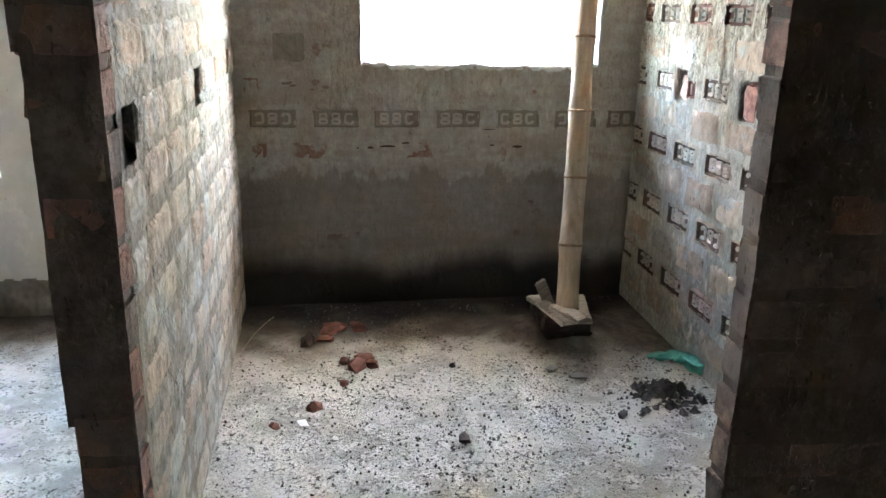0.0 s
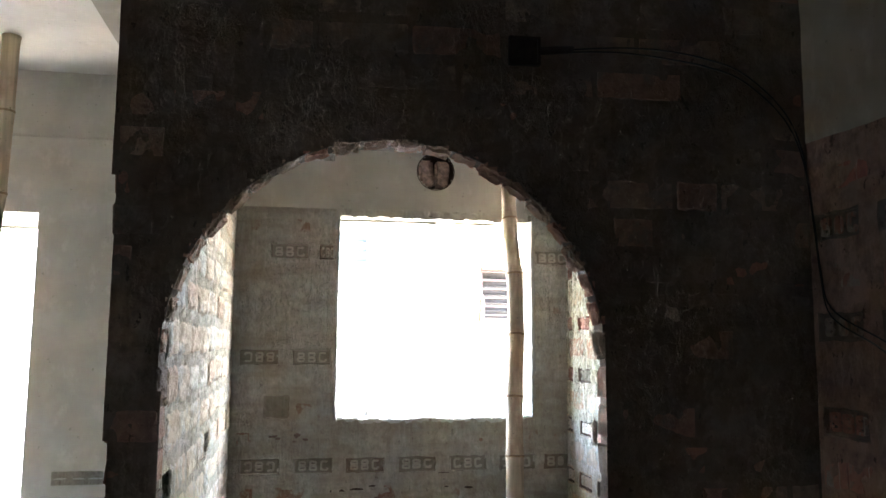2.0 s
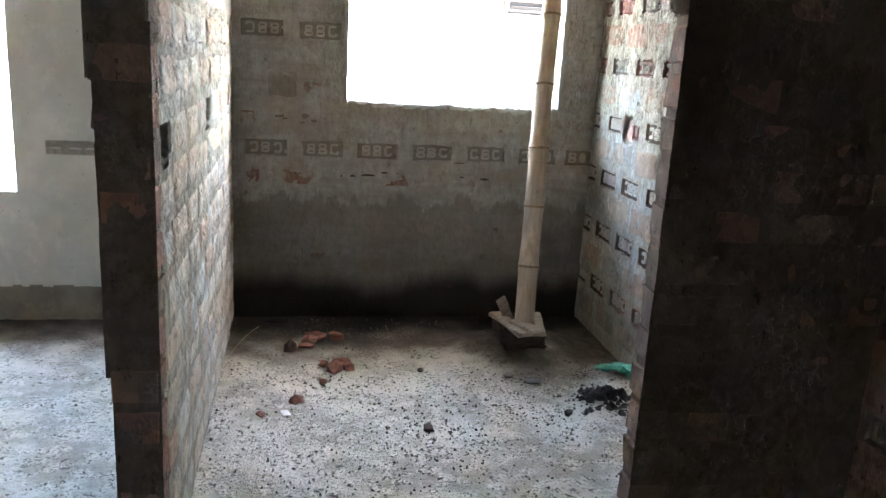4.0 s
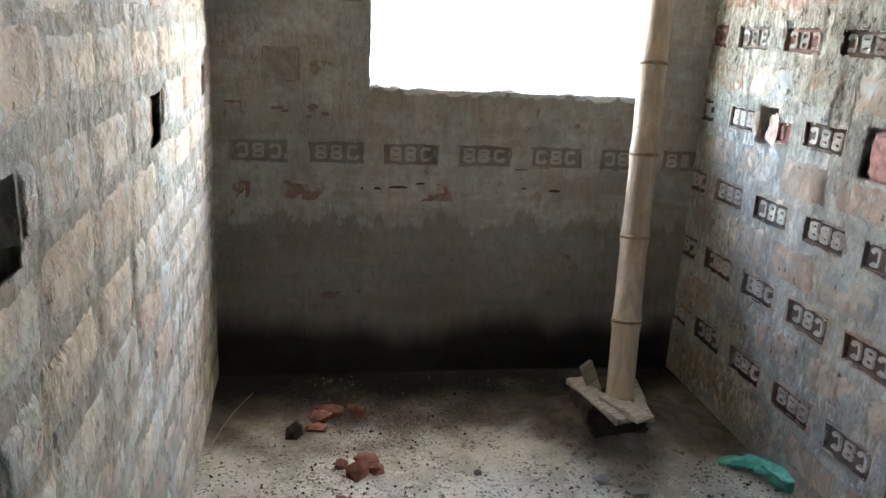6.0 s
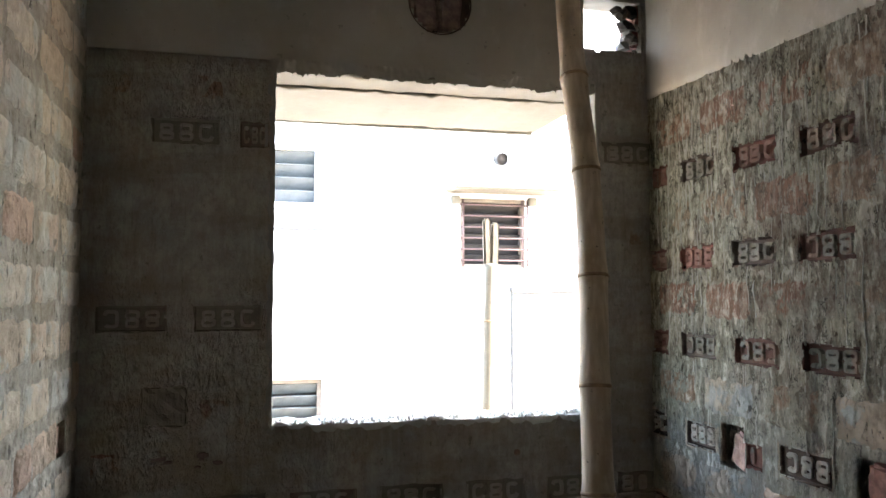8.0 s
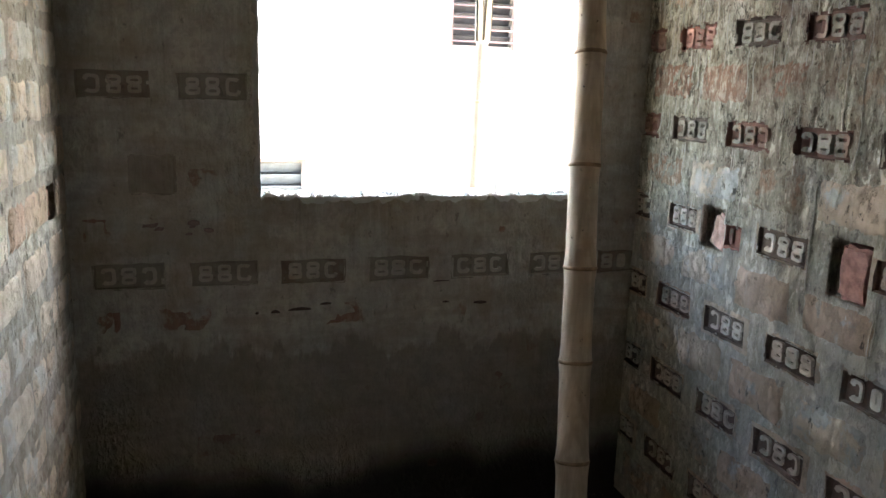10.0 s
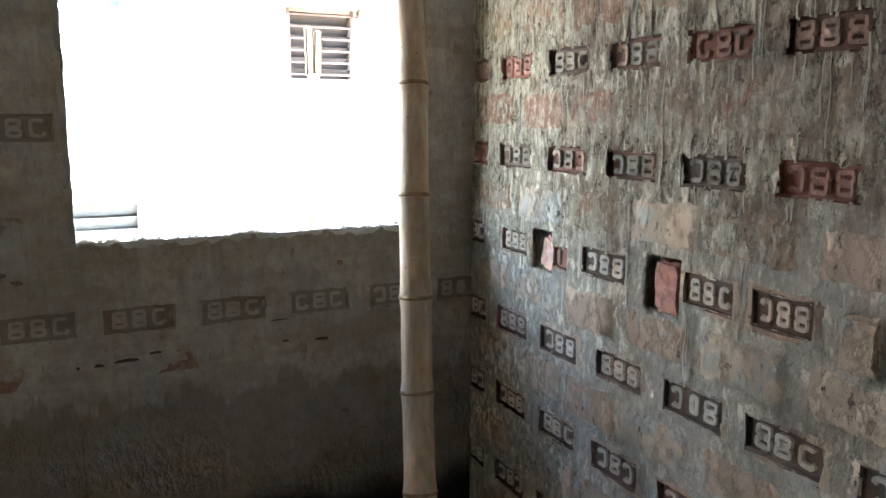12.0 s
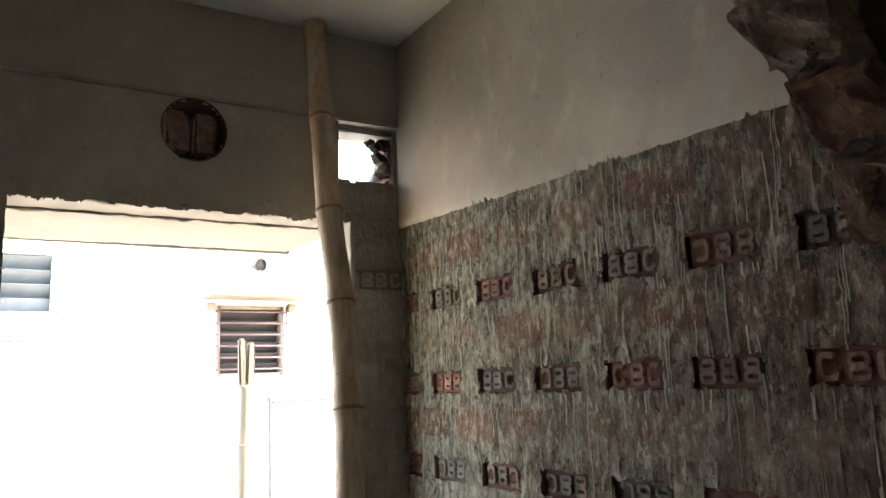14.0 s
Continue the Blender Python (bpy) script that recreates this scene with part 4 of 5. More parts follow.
for _ in range(230):
    u, top = rng.uniform(0.05, 2.05), 2.06 - abs(rng.gauss(0, 0.45))
    steps = rng.randint(5, 26)
    w0 = rng.uniform(0.0006, 0.0016)
    k = len(dv)
    for i in range(steps + 1):
        z = top - 0.011 * i
        cu = u + 0.006 * noise.noise((u * 50, z * 11, 4)) + 0.002 * noise.noise((u * 90, z * 60, 4))
        w = w0 * (0.75 + 0.6 * abs(noise.noise((u * 70, z * 45, 1)))) * (1.5 if i > steps - 2 else 1)
        if z < 0.05:
            z = 0.05
        base = -slurry(cu, z)
        dv += [(cu - w, base + 0.004, z), (cu - w * 0.5, base - 0.0012 - w, z), (cu + w * 0.5, base - 0.0012 - w, z), (cu + w, base + 0.004, z)]
    for i in range(steps):
        a = k + 4 * i
        if not e_skip(u, dv[a][2]):
            df += [(a + q, a + q + 1, a + q + 5, a + q + 4) for q in range(3)]
drips = part("drips", mesh_of("drips", dv, df, M_DRIP, True), wall_east)
tagged(drips, kind="stuff")
# broken bats left in the scaffold holes
putlogs = [("brick_bat", (0.078, 0.05, 0.096), M_PALE_BRICK, (0.458, 0.034, 0.973), 17, 90), ("brick_bat", (0.092, 0.06, 0.12), M_HOLE_BRICK, (0.977, 0.036, 0.963), 2, 91), ("brick_bat", (0.085, 0.06, 0.105), M_EAST_BRICK_LOW, (1.492, 0.02, 0.966), -3, 92)]
for name, size, material, (u, d, z), tilt, seed in putlogs:
    ob = new(name, bevelled(name, size, material, 0.008, 0.004, seed, 3))
    ob.matrix_basis = EAST @ pose(u, d, z, 0, tilt, 0)
    tagged(ob, "broken brick bat wedged in a scaffold hole", "brick", "brick bats in the wall holes")

# left-hand wall: plain brick faces in thick mortar
wv, wf = sheet(0.062, 2.05, 0, 2.40, 0.008, lambda u, z: inside(w_pockets, u, z, -0.003), 0.0030, 71.0, 5.0, 0.0036, 0.2)
# the joints are smeared flush low down
wv = [(u, d - 0.0052 * min(1.0, max(0.0, (1.0 + 0.25 * noise.noise((u * 2.5, 4.0, z * 2.5)) - z) / 0.5)) * (0.55 + 0.8 * noise.noise((u * 6, 9.0, z * 9))), z) for u, d, z in wv]
part("mortar", mesh_of("mortar", wv, wf, M_WEST_MORTAR, True), wall_west)
w_face_meshes = [face_brick("brick", M_WEST_BRICK, 500 + i, 0.24, 0.110, 0.0020, 0.024, 2.0, 11, 6) for i in range(12)]
rng = random.Random(13)
for c in range(19):
    zc = 0.055 + c * 0.1285
    if zc > 2.36:
        break
    u = -0.13 * (c % 2) - rng.uniform(0.0, 0.06)
    while u < 2.04:
        long = rng.choice((0.235, 0.245, 0.225, 0.24, 0.12))
        a, b = max(u, 0.062), min(u + long, 2.04)
        for s, e in minus(a, b, [(h[0] - 0.005, h[1] + 0.005) for h in w_pockets if h[2] - 0.03 < zc < h[3] + 0.03]):
            if e - s > 0.045:
                lay(wall_west, w_face_meshes, (s + e) / 2, 0.0018, zc + rng.uniform(-0.007, 0.007), rng, (e - s) / 0.235, 0.0026, 1.6).scale[2] = rng.uniform(0.9, 1.08)
        u += long + rng.uniform(0.008, 0.026)
for (u, d, z), size, seed in (((1.035, 0.034, 1.018), (0.112, 0.03, 0.094), 93), ((1.857, 0.03, 1.037), (0.085, 0.03, 0.082), 94)):
    ob = new("brick_bat", bevelled("brick_bat", size, M_HOLE_BRICK, 0.008, 0.003, seed, 2))
    ob.matrix_basis = WEST @ pose(u, d, z)
    tagged(ob, "red brick bat deep in a scaffold hole", "brick", "brick bats in the wall holes")

# ---- the wall with the arch ----
ARCH_X, ARCH_Z, ARCH_R = 0.54, 1.42, 0.556
S_LEFT, S_RIGHT, S_DEPTH = -0.138, 1.69, 0.085
SOUTH = Matrix.Translation((0.54, -2.115, 0)) @ Matrix.Rotation(radians(-3.2), 4, "Z") @ Matrix.Translation((-0.54, 0, 0))
JAMB_L, JAMB_R = ARCH_X - ARCH_R, ARCH_X + ARCH_R + 0.008
outline = [(S_LEFT + 0.030, 0), (JAMB_L - 0.010, 0), (JAMB_L - 0.010, ARCH_Z)]
for i in range(1, 40):
    t = math.pi - math.pi * i / 40
    outline.append((ARCH_X + (ARCH_R + 0.010) * math.cos(t), ARCH_Z + (ARCH_R + 0.010) * math.sin(t)))
outline += [(JAMB_R + 0.010, ARCH_Z), (JAMB_R + 0.010, 0), (S_RIGHT + 0.02, 0), (S_RIGHT + 0.02, CEIL), (-0.017, CEIL), (-0.017, 2.399), (S_LEFT - 0.018, 2.399), (S_LEFT + 0.006, 1.0)]
count = len(outline)
verts = [(x, 0.006, z) for x, z in outline] + [(x, S_DEPTH - 0.006, z) for x, z in outline]
faces = [tuple(reversed(range(count))), tuple(range(count, 2 * count))] + [(i, (i + 1) % count, count + (i + 1) % count, count + i) for i in range(count)]
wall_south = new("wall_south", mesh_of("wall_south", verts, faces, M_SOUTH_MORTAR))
bm = bmesh.new()
bm.from_mesh(wall_south.data)
bmesh.ops.recalc_face_normals(bm, faces=bm.faces)
bm.to_mesh(wall_south.data)
bm.free()
wall_south.matrix_basis = SOUTH
tagged(wall_south, "brick partition with a round arched opening, its shade put into the colour", "wall", kind="structure")


def block_brick(name, material, seed, length, depth, height, jit=0.003):
    """A whole worn brick seen on several sides, centred."""
    rng = random.Random(seed)
    bm = bmesh.new()
    bmesh.ops.create_cube(bm, size=1)
    bmesh.ops.scale(bm, vec=(length, depth, height), verts=bm.verts)
    bmesh.ops.bevel(bm, geom=bm.edges[:], offset=0.006, segments=1, affect="EDGES")
    for v in bm.verts:
        v.co += Vector((rng.uniform(-jit, jit), rng.uniform(-jit, jit) * 0.5, rng.uniform(-jit, jit)))
    me = bpy.data.meshes.new(name)
    bm.to_mesh(me)
    bm.free()
    me.materials.append(material)
    return me


S_COURSE = 0.1005
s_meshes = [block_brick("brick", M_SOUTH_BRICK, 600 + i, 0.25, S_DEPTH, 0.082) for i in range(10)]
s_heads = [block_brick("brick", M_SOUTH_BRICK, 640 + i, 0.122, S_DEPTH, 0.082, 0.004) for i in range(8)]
rng = random.Random(14)
RING = ARCH_R + 0.122
for c in range(32):
    zc = 0.05 + c * S_COURSE
    if zc > CEIL - 0.03:
        break
    left = S_LEFT - (0.018 if zc > 1.0 else 0.024) * (zc - 1.0) if zc < 2.38 else -0.015
    if zc < ARCH_Z - 0.02:
        spans = [(left, JAMB_L), (JAMB_R, S_RIGHT)]
    elif zc < ARCH_Z + RING + 0.02:
        half_w = math.sqrt(max(RING ** 2 - max(zc - ARCH_Z, 0) ** 2, 0))
        spans = [(left, max(ARCH_X - half_w, left)), (ARCH_X + half_w, S_RIGHT)]
        if half_w < 0.05:
            spans = [(left, S_RIGHT)]
    else:
        spans = [(left, S_RIGHT)]
    for s, e in spans:
        u, first = s + (rng.uniform(-0.003, 0.004) if s == left else 0.0), True
        while e - u > 0.035:
            want = (0.122 if (first and c % 2) or rng.random() < 0.18 else 0.25)
            end = min(u + want, e)
            if e - end < 0.05:
                end = e
            w = end - u - 0.008
            group = s_heads if w < 0.17 else s_meshes
            ob = lay(wall_south, group, (u + end) / 2, S_DEPTH / 2 + rng.uniform(-0.003, 0.003), zc, rng, w / (0.122 if group is s_heads else 0.25), 0.002, 0.7)
            u, first = end, False
sv, sf = sheet(S_LEFT - 0.02, S_RIGHT, 0, CEIL, 0.013, lambda u, z: u < S_LEFT + 0.004 - 0.02 * (z - 1.0) or (JAMB_L - 0.004 < u < JAMB_R + 0.004 and z < ARCH_Z) or math.hypot(u - ARCH_X, z - ARCH_Z) < ARCH_R + 0.012 or (u < -0.012 and z > 2.395), 0.0045, 77.0, 5.0, -0.001)
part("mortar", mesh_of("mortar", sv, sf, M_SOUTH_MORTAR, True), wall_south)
# the arch ring, bricks on edge
ring_meshes = []
for i in range(10):
    me = bevelled("arch_brick", (0.078, S_DEPTH - 0.004, 0.124), M_ARCH_BRICK, 0.009, 0.0042, 660 + i, 4)
    me.transform(Matrix.Translation((0, 0, -0.062)))
    ring_meshes.append(me)
n_ring = 22
for i in range(n_ring):
    t = math.pi * (i + 0.5) / n_ring
    long = 0.122 if math.cos(t) > -0.5 else min(0.122, (ARCH_X - S_LEFT) / -math.cos(t) - ARCH_R - 0.004)
    r = ARCH_R + long / 2 + rng.uniform(-0.009, 0.007)
    m = Matrix.Translation((ARCH_X + r * math.cos(t), S_DEPTH / 2 + 0.003, ARCH_Z + r * math.sin(t))) @ Matrix.Rotation(-(t - math.pi / 2) + rng.uniform(-0.03, 0.03), 4, "Y")
    part("arch_brick", ring_meshes[i % 10], wall_south, m).scale = (1, 1, long / 0.122)

# ---- the same wall, on the near side of the arch ----
wall_side = wall("wall_east_2", EAST, 2.16, 6.65, 0, CEIL, 0.03, 0.115, M_SIDE_MORTAR, (), (), "red-washed brick wall, plastered above")
SIDE_ROWS = [0.46, 0.73, 0.995, 1.262, 1.508, 1.775]
side_frogs = [(2.287 + 0.2475 * k, z) for k in range(5) for z in SIDE_ROWS]
sv, sf = sheet(2.15, 6.6, 0, 2.06, 0.018, lambda u, z: any(abs(u - a) < 0.1 and abs(z - c) < 0.043 for a, c in side_frogs), 0.003, 81.0, 4.0)
part("mortar", mesh_of("mortar", sv, sf, M_SIDE_MORTAR, True), wall_side)
side_frog_meshes = frog_set("brick", M_SIDE_MORTAR, M_SOUTH_BRICK, M_SIDE_BRICK, (0.012, 0.011))
side_face_meshes = face_set("brick", M_SIDE_BRICK, 0.25, 0.12, 700)
rng = random.Random(15)
for u, z in side_frogs:
    lay(wall_side, side_frog_meshes, u, -0.0005, z, rng, 0.93)
for r, z in enumerate((0.6, 0.865, 1.13, 1.387, 1.643, 1.9)):
    for i in range(6):
        lay(wall_side, side_face_meshes, 2.28 + 0.264 * i + 0.05 * (r % 2), 0.003, z, rng)
sv, sf = plaster_band(2.15, 6.6, 85.0, 0.03)
part("upper_plaster", mesh_of("upper_plaster", sv, sf, M_PLASTER, True), wall_side)

# ---- the adjoining room and the walls that close the place ----
LWIN = (-2.0, -0.953, 0.60, 2.073)
wall_left = wall("wall_north_2", pose(0, -0.02, 0), -3.3, -0.155, 0, CEIL, 0.0, 0.17, M_LEFT_PLASTER, [LWIN], (), "pale grey plastered wall with an open window")
part("skirting", mesh_of("skirting", *sheet(-3.3, -0.155, 0, 0.21, 0.008, lambda u, z: z > 0.165 + 0.022 * noise.noise((u * 7, 0, 0)) + 0.006 * noise.noise((u * 23, 0, 4)), 0.012, 91.0, 7.0, -0.012), M_SKIRT, True), wall_left)
part("groove", box_mesh("groove", -0.82, -0.59, -0.004, 0.01, 0.775, 0.838, M_NORTH_MORTAR), wall_left)
for i in range(3):
    part("groove_edge", rock("groove_edge", (0.07, 0.006, 0.012), M_LEFT_PLASTER, 95 + i), wall_left, pose(-0.78 + 0.08 * i, -0.005, 0.80))
beam_left = tagged(new("beam_north_2", bevelled("beam_north_2", (3.0, 0.06, CEIL - 2.45), M_LEFT_PLASTER, 0.006)), "plastered beam above the window", "beam", kind="structure")
beam_left.matrix_basis = pose(-1.81, -0.01, 2.45)
sunshade_2 = copy_thing(sunshade, pose(-1.5, 0.41, 2.09))
wall("wall_west_2", pose(-3.3, -6.6, 0, 0, 0, 90), 0, 6.85, 0, CEIL, 0.0, 0.12, M_LEFT_PLASTER, (), (), "plain plastered wall closing the room")
wall("wall_south_2", pose(0, -6.6, 0, 0, 0, 180), -2.1, 3.3, 0, CEIL, 0.0, 0.12, M_PLASTER, (), (), "plain plastered wall behind the entrance")


# ---- things in the alcove ----
def bamboo(name, pts, r0, r1, label, material=None, group="", sides=16):
    """A bamboo pole: a slightly bent culm that swells at its joints, and a ring at each joint."""
    pole = empty(name, Matrix.Translation(pts[0]), label, "bamboo pole", group)
    base = Vector(pts[0])
    n = (len(pts) - 1) * 8
    line = [p - base for p in smooth_path(pts, n)]
    radii = []
    for i in range(n + 1):
        f = i / n
        swell = 1 + 0.10 * max(0, 1 - abs((i % 8 if i % 8 < 4 else i % 8 - 8)) / 1.2)
        radii.append((r0 + (r1 - r0) * f) * swell)
    part("culm", tube("culm", line, radii, material or M_BAMBOO, sides), pole)
    for k in range(1, len(pts) - 1):
        i = k * 8
        way = (line[i + 1] - line[i - 1]).normalized() * 0.005
        part("joint", tube("joint", [line[i] - way, line[i], line[i] + way], [radii[i] * 1.0, radii[i] * 1.045, radii[i] * 1.0], M_BAMBOO_NODE, sides), pole)
    return pole


prop = bamboo("bamboo_prop", [(1.276, -0.603, 0.172), (1.287, -0.56, 0.422), (1.311, -0.49, 0.677), (1.316, -0.47, 0.935), (1.329, -0.427, 1.204), (1.35, -0.377, 1.497), (1.356, -0.325, 1.797), (1.347, -0.27, 2.08), (1.362, -0.185, 2.396), (1.393, -0.058, 2.779)],
              0.0432, 0.0352, "tan bamboo prop wedged between planks and ceiling")
part("stub", tube("stub", [(0.028, 0.11, 0.762), (0.062, 0.10, 0.772)], [0.008, 0.005], M_BAMBOO_NODE, 8), prop)

for x, y, z, rz, seed in ((1.285, -0.565, 0.0, 94, 1), (1.285, -0.445, 0.0, 93, 2), (1.28, -0.562, 0.077, 87, 3), (1.285, -0.443, 0.077, 92, 4)):
    b = new("base_brick", bevelled("base_brick", (0.11, 0.20, 0.075), M_BASE_BRICK, 0.009, 0.004, seed, 2))
    b.matrix_basis = pose(x, y, z, 0, 0, rz)
    tagged(b, "brick stacked under the bamboo prop, its shade put into the colour", "brick", "bricks under the prop")
for x, y, z, size, rz, ry, seed in ((1.215, -0.58, 0.153, (0.06, 0.30, 0.02), 12, -3, 11), (1.325, -0.58, 0.153, (0.09, 0.29, 0.018), -12, 0, 12), (1.268, -0.672, 0.172, (0.07, 0.18, 0.018), 20, 2, 13)):
    b = new("plank", bevelled("plank", size, M_WOOD, 0.004, 0.003, seed, 2))
    b.matrix_basis = pose(x, y, z, 0, ry, rz)
    tagged(b, "short weathered wooden plank wedged under the bamboo prop", "plank", "planks under the prop")
b = new("plank", bevelled("plank", (0.045, 0.014, 0.15), M_WOOD, 0.004, 0.002, 14, 2))
b.matrix_basis = pose(1.245, -0.49, 0.135, 10, -28, 10)
tagged(b, "leaning wooden wedge behind the bamboo prop", "plank", "planks under the prop")

# green sack dragged against the wall
line = smooth_path([(1.575, -0.73, 0.008), (1.61, -0.74, 0.014), (1.645, -0.76, 0.024), (1.672, -0.79, 0.035), (1.692, -0.84, 0.042), (1.703, -0.92, 0.034)], 40)
sv, sf = [], []
for i, p in enumerate(line):
    f = i / 40
    way = (line[min(i + 1, 40)] - line[max(i - 1, 0)]).normalized()
    side = Vector((way.y, -way.x, 0)).normalized()
    width = 0.006 + 0.036 * math.sin(math.pi * min(1, f * 0.9 + 0.02)) ** 0.8
    for q in range(15):
        t = 2 * math.pi * q / 15
        w = 1 + 0.55 * noise.noise((f * 9, math.cos(t) * 2.4, math.sin(t) * 2.4)) + 0.8 * noise.noise((f * 4, math.cos(t) * 6.5, math.sin(t) * 6.5))
        sv.append(p + side * (math.cos(t) * width * w) + Vector((0, 0, math.sin(t) * (0.004 + 0.016 * f) * w + 0.006 * noise.noise((math.cos(t) * 5, f * 5, 2)))))
for v in sv:
    v.z = max(v.z, 0.001)
    v.x = min(v.x, 1.712)
for i in range(40):
    for q in range(15):
        r = (q + 1) % 15
        sf.append((i * 15 + q, i * 15 + r, (i + 1) * 15 + r, (i + 1) * 15 + q))
sf += [tuple(reversed(range(15))), tuple(600 + q for q in range(15))]
tagged(new("sack", mesh_of("sack", sv, sf, M_CLOTH, True)), "crumpled green plastic sack lying against the wall", "sack")

# brick fragments on the floor
FRAGMENTS = [(0.445, -0.70, 0.085, 0.055, M_CHIP, 20), (0.475, -0.655, 0.07, 0.05, M_CHIP, -30), (0.40, -0.665, 0.05, 0.03, M_CHIP, 70), (0.50, -0.69, 0.045, 0.04, M_CHIP, 10),
             (0.385, -0.325, 0.10, 0.035, M_CHIP, 15), (0.345, -0.36, 0.08, 0.03, M_CHIP, 60), (0.265, -0.455, 0.06, 0.05, M_BASE_BRICK, 35), (0.468, -0.345, 0.06, 0.045, M_CHIP, -20), (0.33, -0.43, 0.06, 0.022, M_CHIP, 5),
             (0.395, -0.838, 0.034, 0.026, M_CHIP, 0), (0.285, -1.0, 0.055, 0.028, M_CHIP, 25), (0.16, -1.11, 0.035, 0.018, M_CHIP, -40), (0.752, -1.262, 0.05, 0.03, M_BASE_BRICK, 80),
             (0.19, -0.08, 0.11, 0.025, M_NORTH_MORTAR, 0), (1.17, -0.80, 0.05, 0.02, M_REVEAL, 40), (1.25, -0.86, 0.06, 0.018, M_REVEAL, 10), (0.80, -0.73, 0.022, 0.016, M_STONE, 0), (1.30, -1.18, 0.04, 0.025, M_STONE, 30)]
for i, (x, y, s, h, material, rz) in enumerate(FRAGMENTS):
    ob = new("brick_fragment", rock("brick_fragment", (s * 1.25, s * 0.85, h * 1.3), material, 200 + i))
    ob.matrix_basis = pose(x, y, 0.001, 0, 0, rz)
    tagged(ob, "broken red brick fragment on the floor" if material in (M_CHIP, M_BASE_BRICK) else "pale mortar or stone chip on the floor", "rubble", "fragments on the alcove floor")
ob = new("paper_scrap", bevelled("paper_scrap", (0.03, 0.04, 0.003), M_PAPER, 0.001, 0.001, 9, 2))
ob.matrix_basis = pose(0.25, -1.09, 0.003, 4, 6, 20)
tagged(ob, "small white paper scrap on the floor", "litter")
ob = new("stick", tube("stick", smooth_path([(0.008, -0.52, 0.008), (0.04, -0.40, 0.018), (0.075, -0.29, 0.02), (0.115, -0.17, 0.012)], 10), [0.0017] * 11, M_STICK, 7))
tagged(ob, "thin dry stick lying by the brick wall", "stick")


def scatter(count, place, low, high, seed, flat=0.6):
    """Many small angular chips in one mesh."""
    rng = random.Random(seed)
    verts, faces = [], []
    for _ in range(count):
        x, y, z = place(rng)
        s = low + (high - low) * rng.random() ** 2.2
        k = len(verts)
        turn = rng.uniform(0, 6.28)
        for q in range(4):
            a, w = turn + q * 1.571 + rng.uniform(-0.4, 0.4), s * rng.uniform(0.55, 1.15)
            verts.append((x + w * math.cos(a), y + w * math.sin(a), z - 0.003))
        for q in range(2):
            verts.append((x + rng.uniform(-0.4, 0.4) * s, y + rng.uniform(-0.4, 0.4) * s, z + s * flat * rng.uniform(0.5, 1.3)))
        faces += [(k, k + 1, k + 4), (k + 1, k + 2, k + 5), (k + 1, k + 5, k + 4), (k + 2, k + 3, k + 5), (k + 3, k, k + 4), (k + 3, k + 4, k + 5)]
    return verts, faces


def pile_place(rng):
    t, r = rng.uniform(0, 6.28), abs(rng.gauss(0, 0.5))
    return (min(1.51 + 0.15 * r * math.cos(t), 1.69), -1.04 + 0.12 * r * math.sin(t), max(0.035 * (1 - r), 0.003))


pv, pf = scatter(260, pile_place, 0.008, 0.030, 21, 0.7)
tagged(new("stone_chips", mesh_of("stone_chips", pv, pf, M_STONE)), "small heap of dark crushed stone chips", "gravel", kind="stuff")


def floor_place(rng):
    for _ in range(20):
        x, y = rng.uniform(0.0, 1.69), rng.uniform(-2.2, -0.03)
        if noise.noise((x * 3.5, y * 3.5, 9.0)) + 0.25 > rng.uniform(-0.5, 0.7):
            break
    return x, y, 0.002


pv, pf = scatter(4200, floor_place, 0.0016, 0.0085, 22)
tagged(new("grit", mesh_of("grit", pv, pf, M_GRIT)), "dark grit and crumbs strewn over the floor", "gravel", kind="stuff")
pv, pf = scatter(1200, lambda rng: (rng.uniform(0.0, 1.69), rng.uniform(-2.2, -0.62), 0.002), 0.002, 0.008, 23)
tagged(new("mortar_crumbs", mesh_of("mortar_crumbs", pv, pf, M_REVEAL)), "pale mortar crumbs strewn over the floor", "gravel", kind="stuff")
pv, pf = scatter(300, lambda rng: (rng.uniform(-2.6, -0.2), rng.uniform(-2.6, -0.1), 0.002), 0.002, 0.010, 24)
tagged(new("grit", mesh_of("grit", pv, pf, M_GRIT)), "dark grit strewn over the adjoining room's floor", "gravel", kind="stuff")

# ---- wiring on the arch wall ----
box = empty("junction_box", SOUTH @ pose(0.89, 0, 2.208), "dark recessed metal junction box with a cable stub", "electrical box")
part("back_plate", box_mesh("back_plate", -0.036, 0.036, -0.004, 0.0, 0.0, 0.066, M_BOX), box)
for x0, x1, z0, z1 in ((-0.043, -0.036, -0.006, 0.072), (0.036, 0.043, -0.006, 0.072), (-0.036, 0.036, -0.006, 0.0), (-0.036, 0.036, 0.066, 0.072)):
    part("side_plate", box_mesh("side_plate", x0, x1, -0.016, 0.0, z0, z1, M_BOX), box)
part("conduit", tube("conduit", [(0.043, -0.007, 0.036), (0.09, -0.008, 0.04), (0.135, -0.008, 0.044)], [0.011, 0.011, 0.010], M_BOX, 10), box)
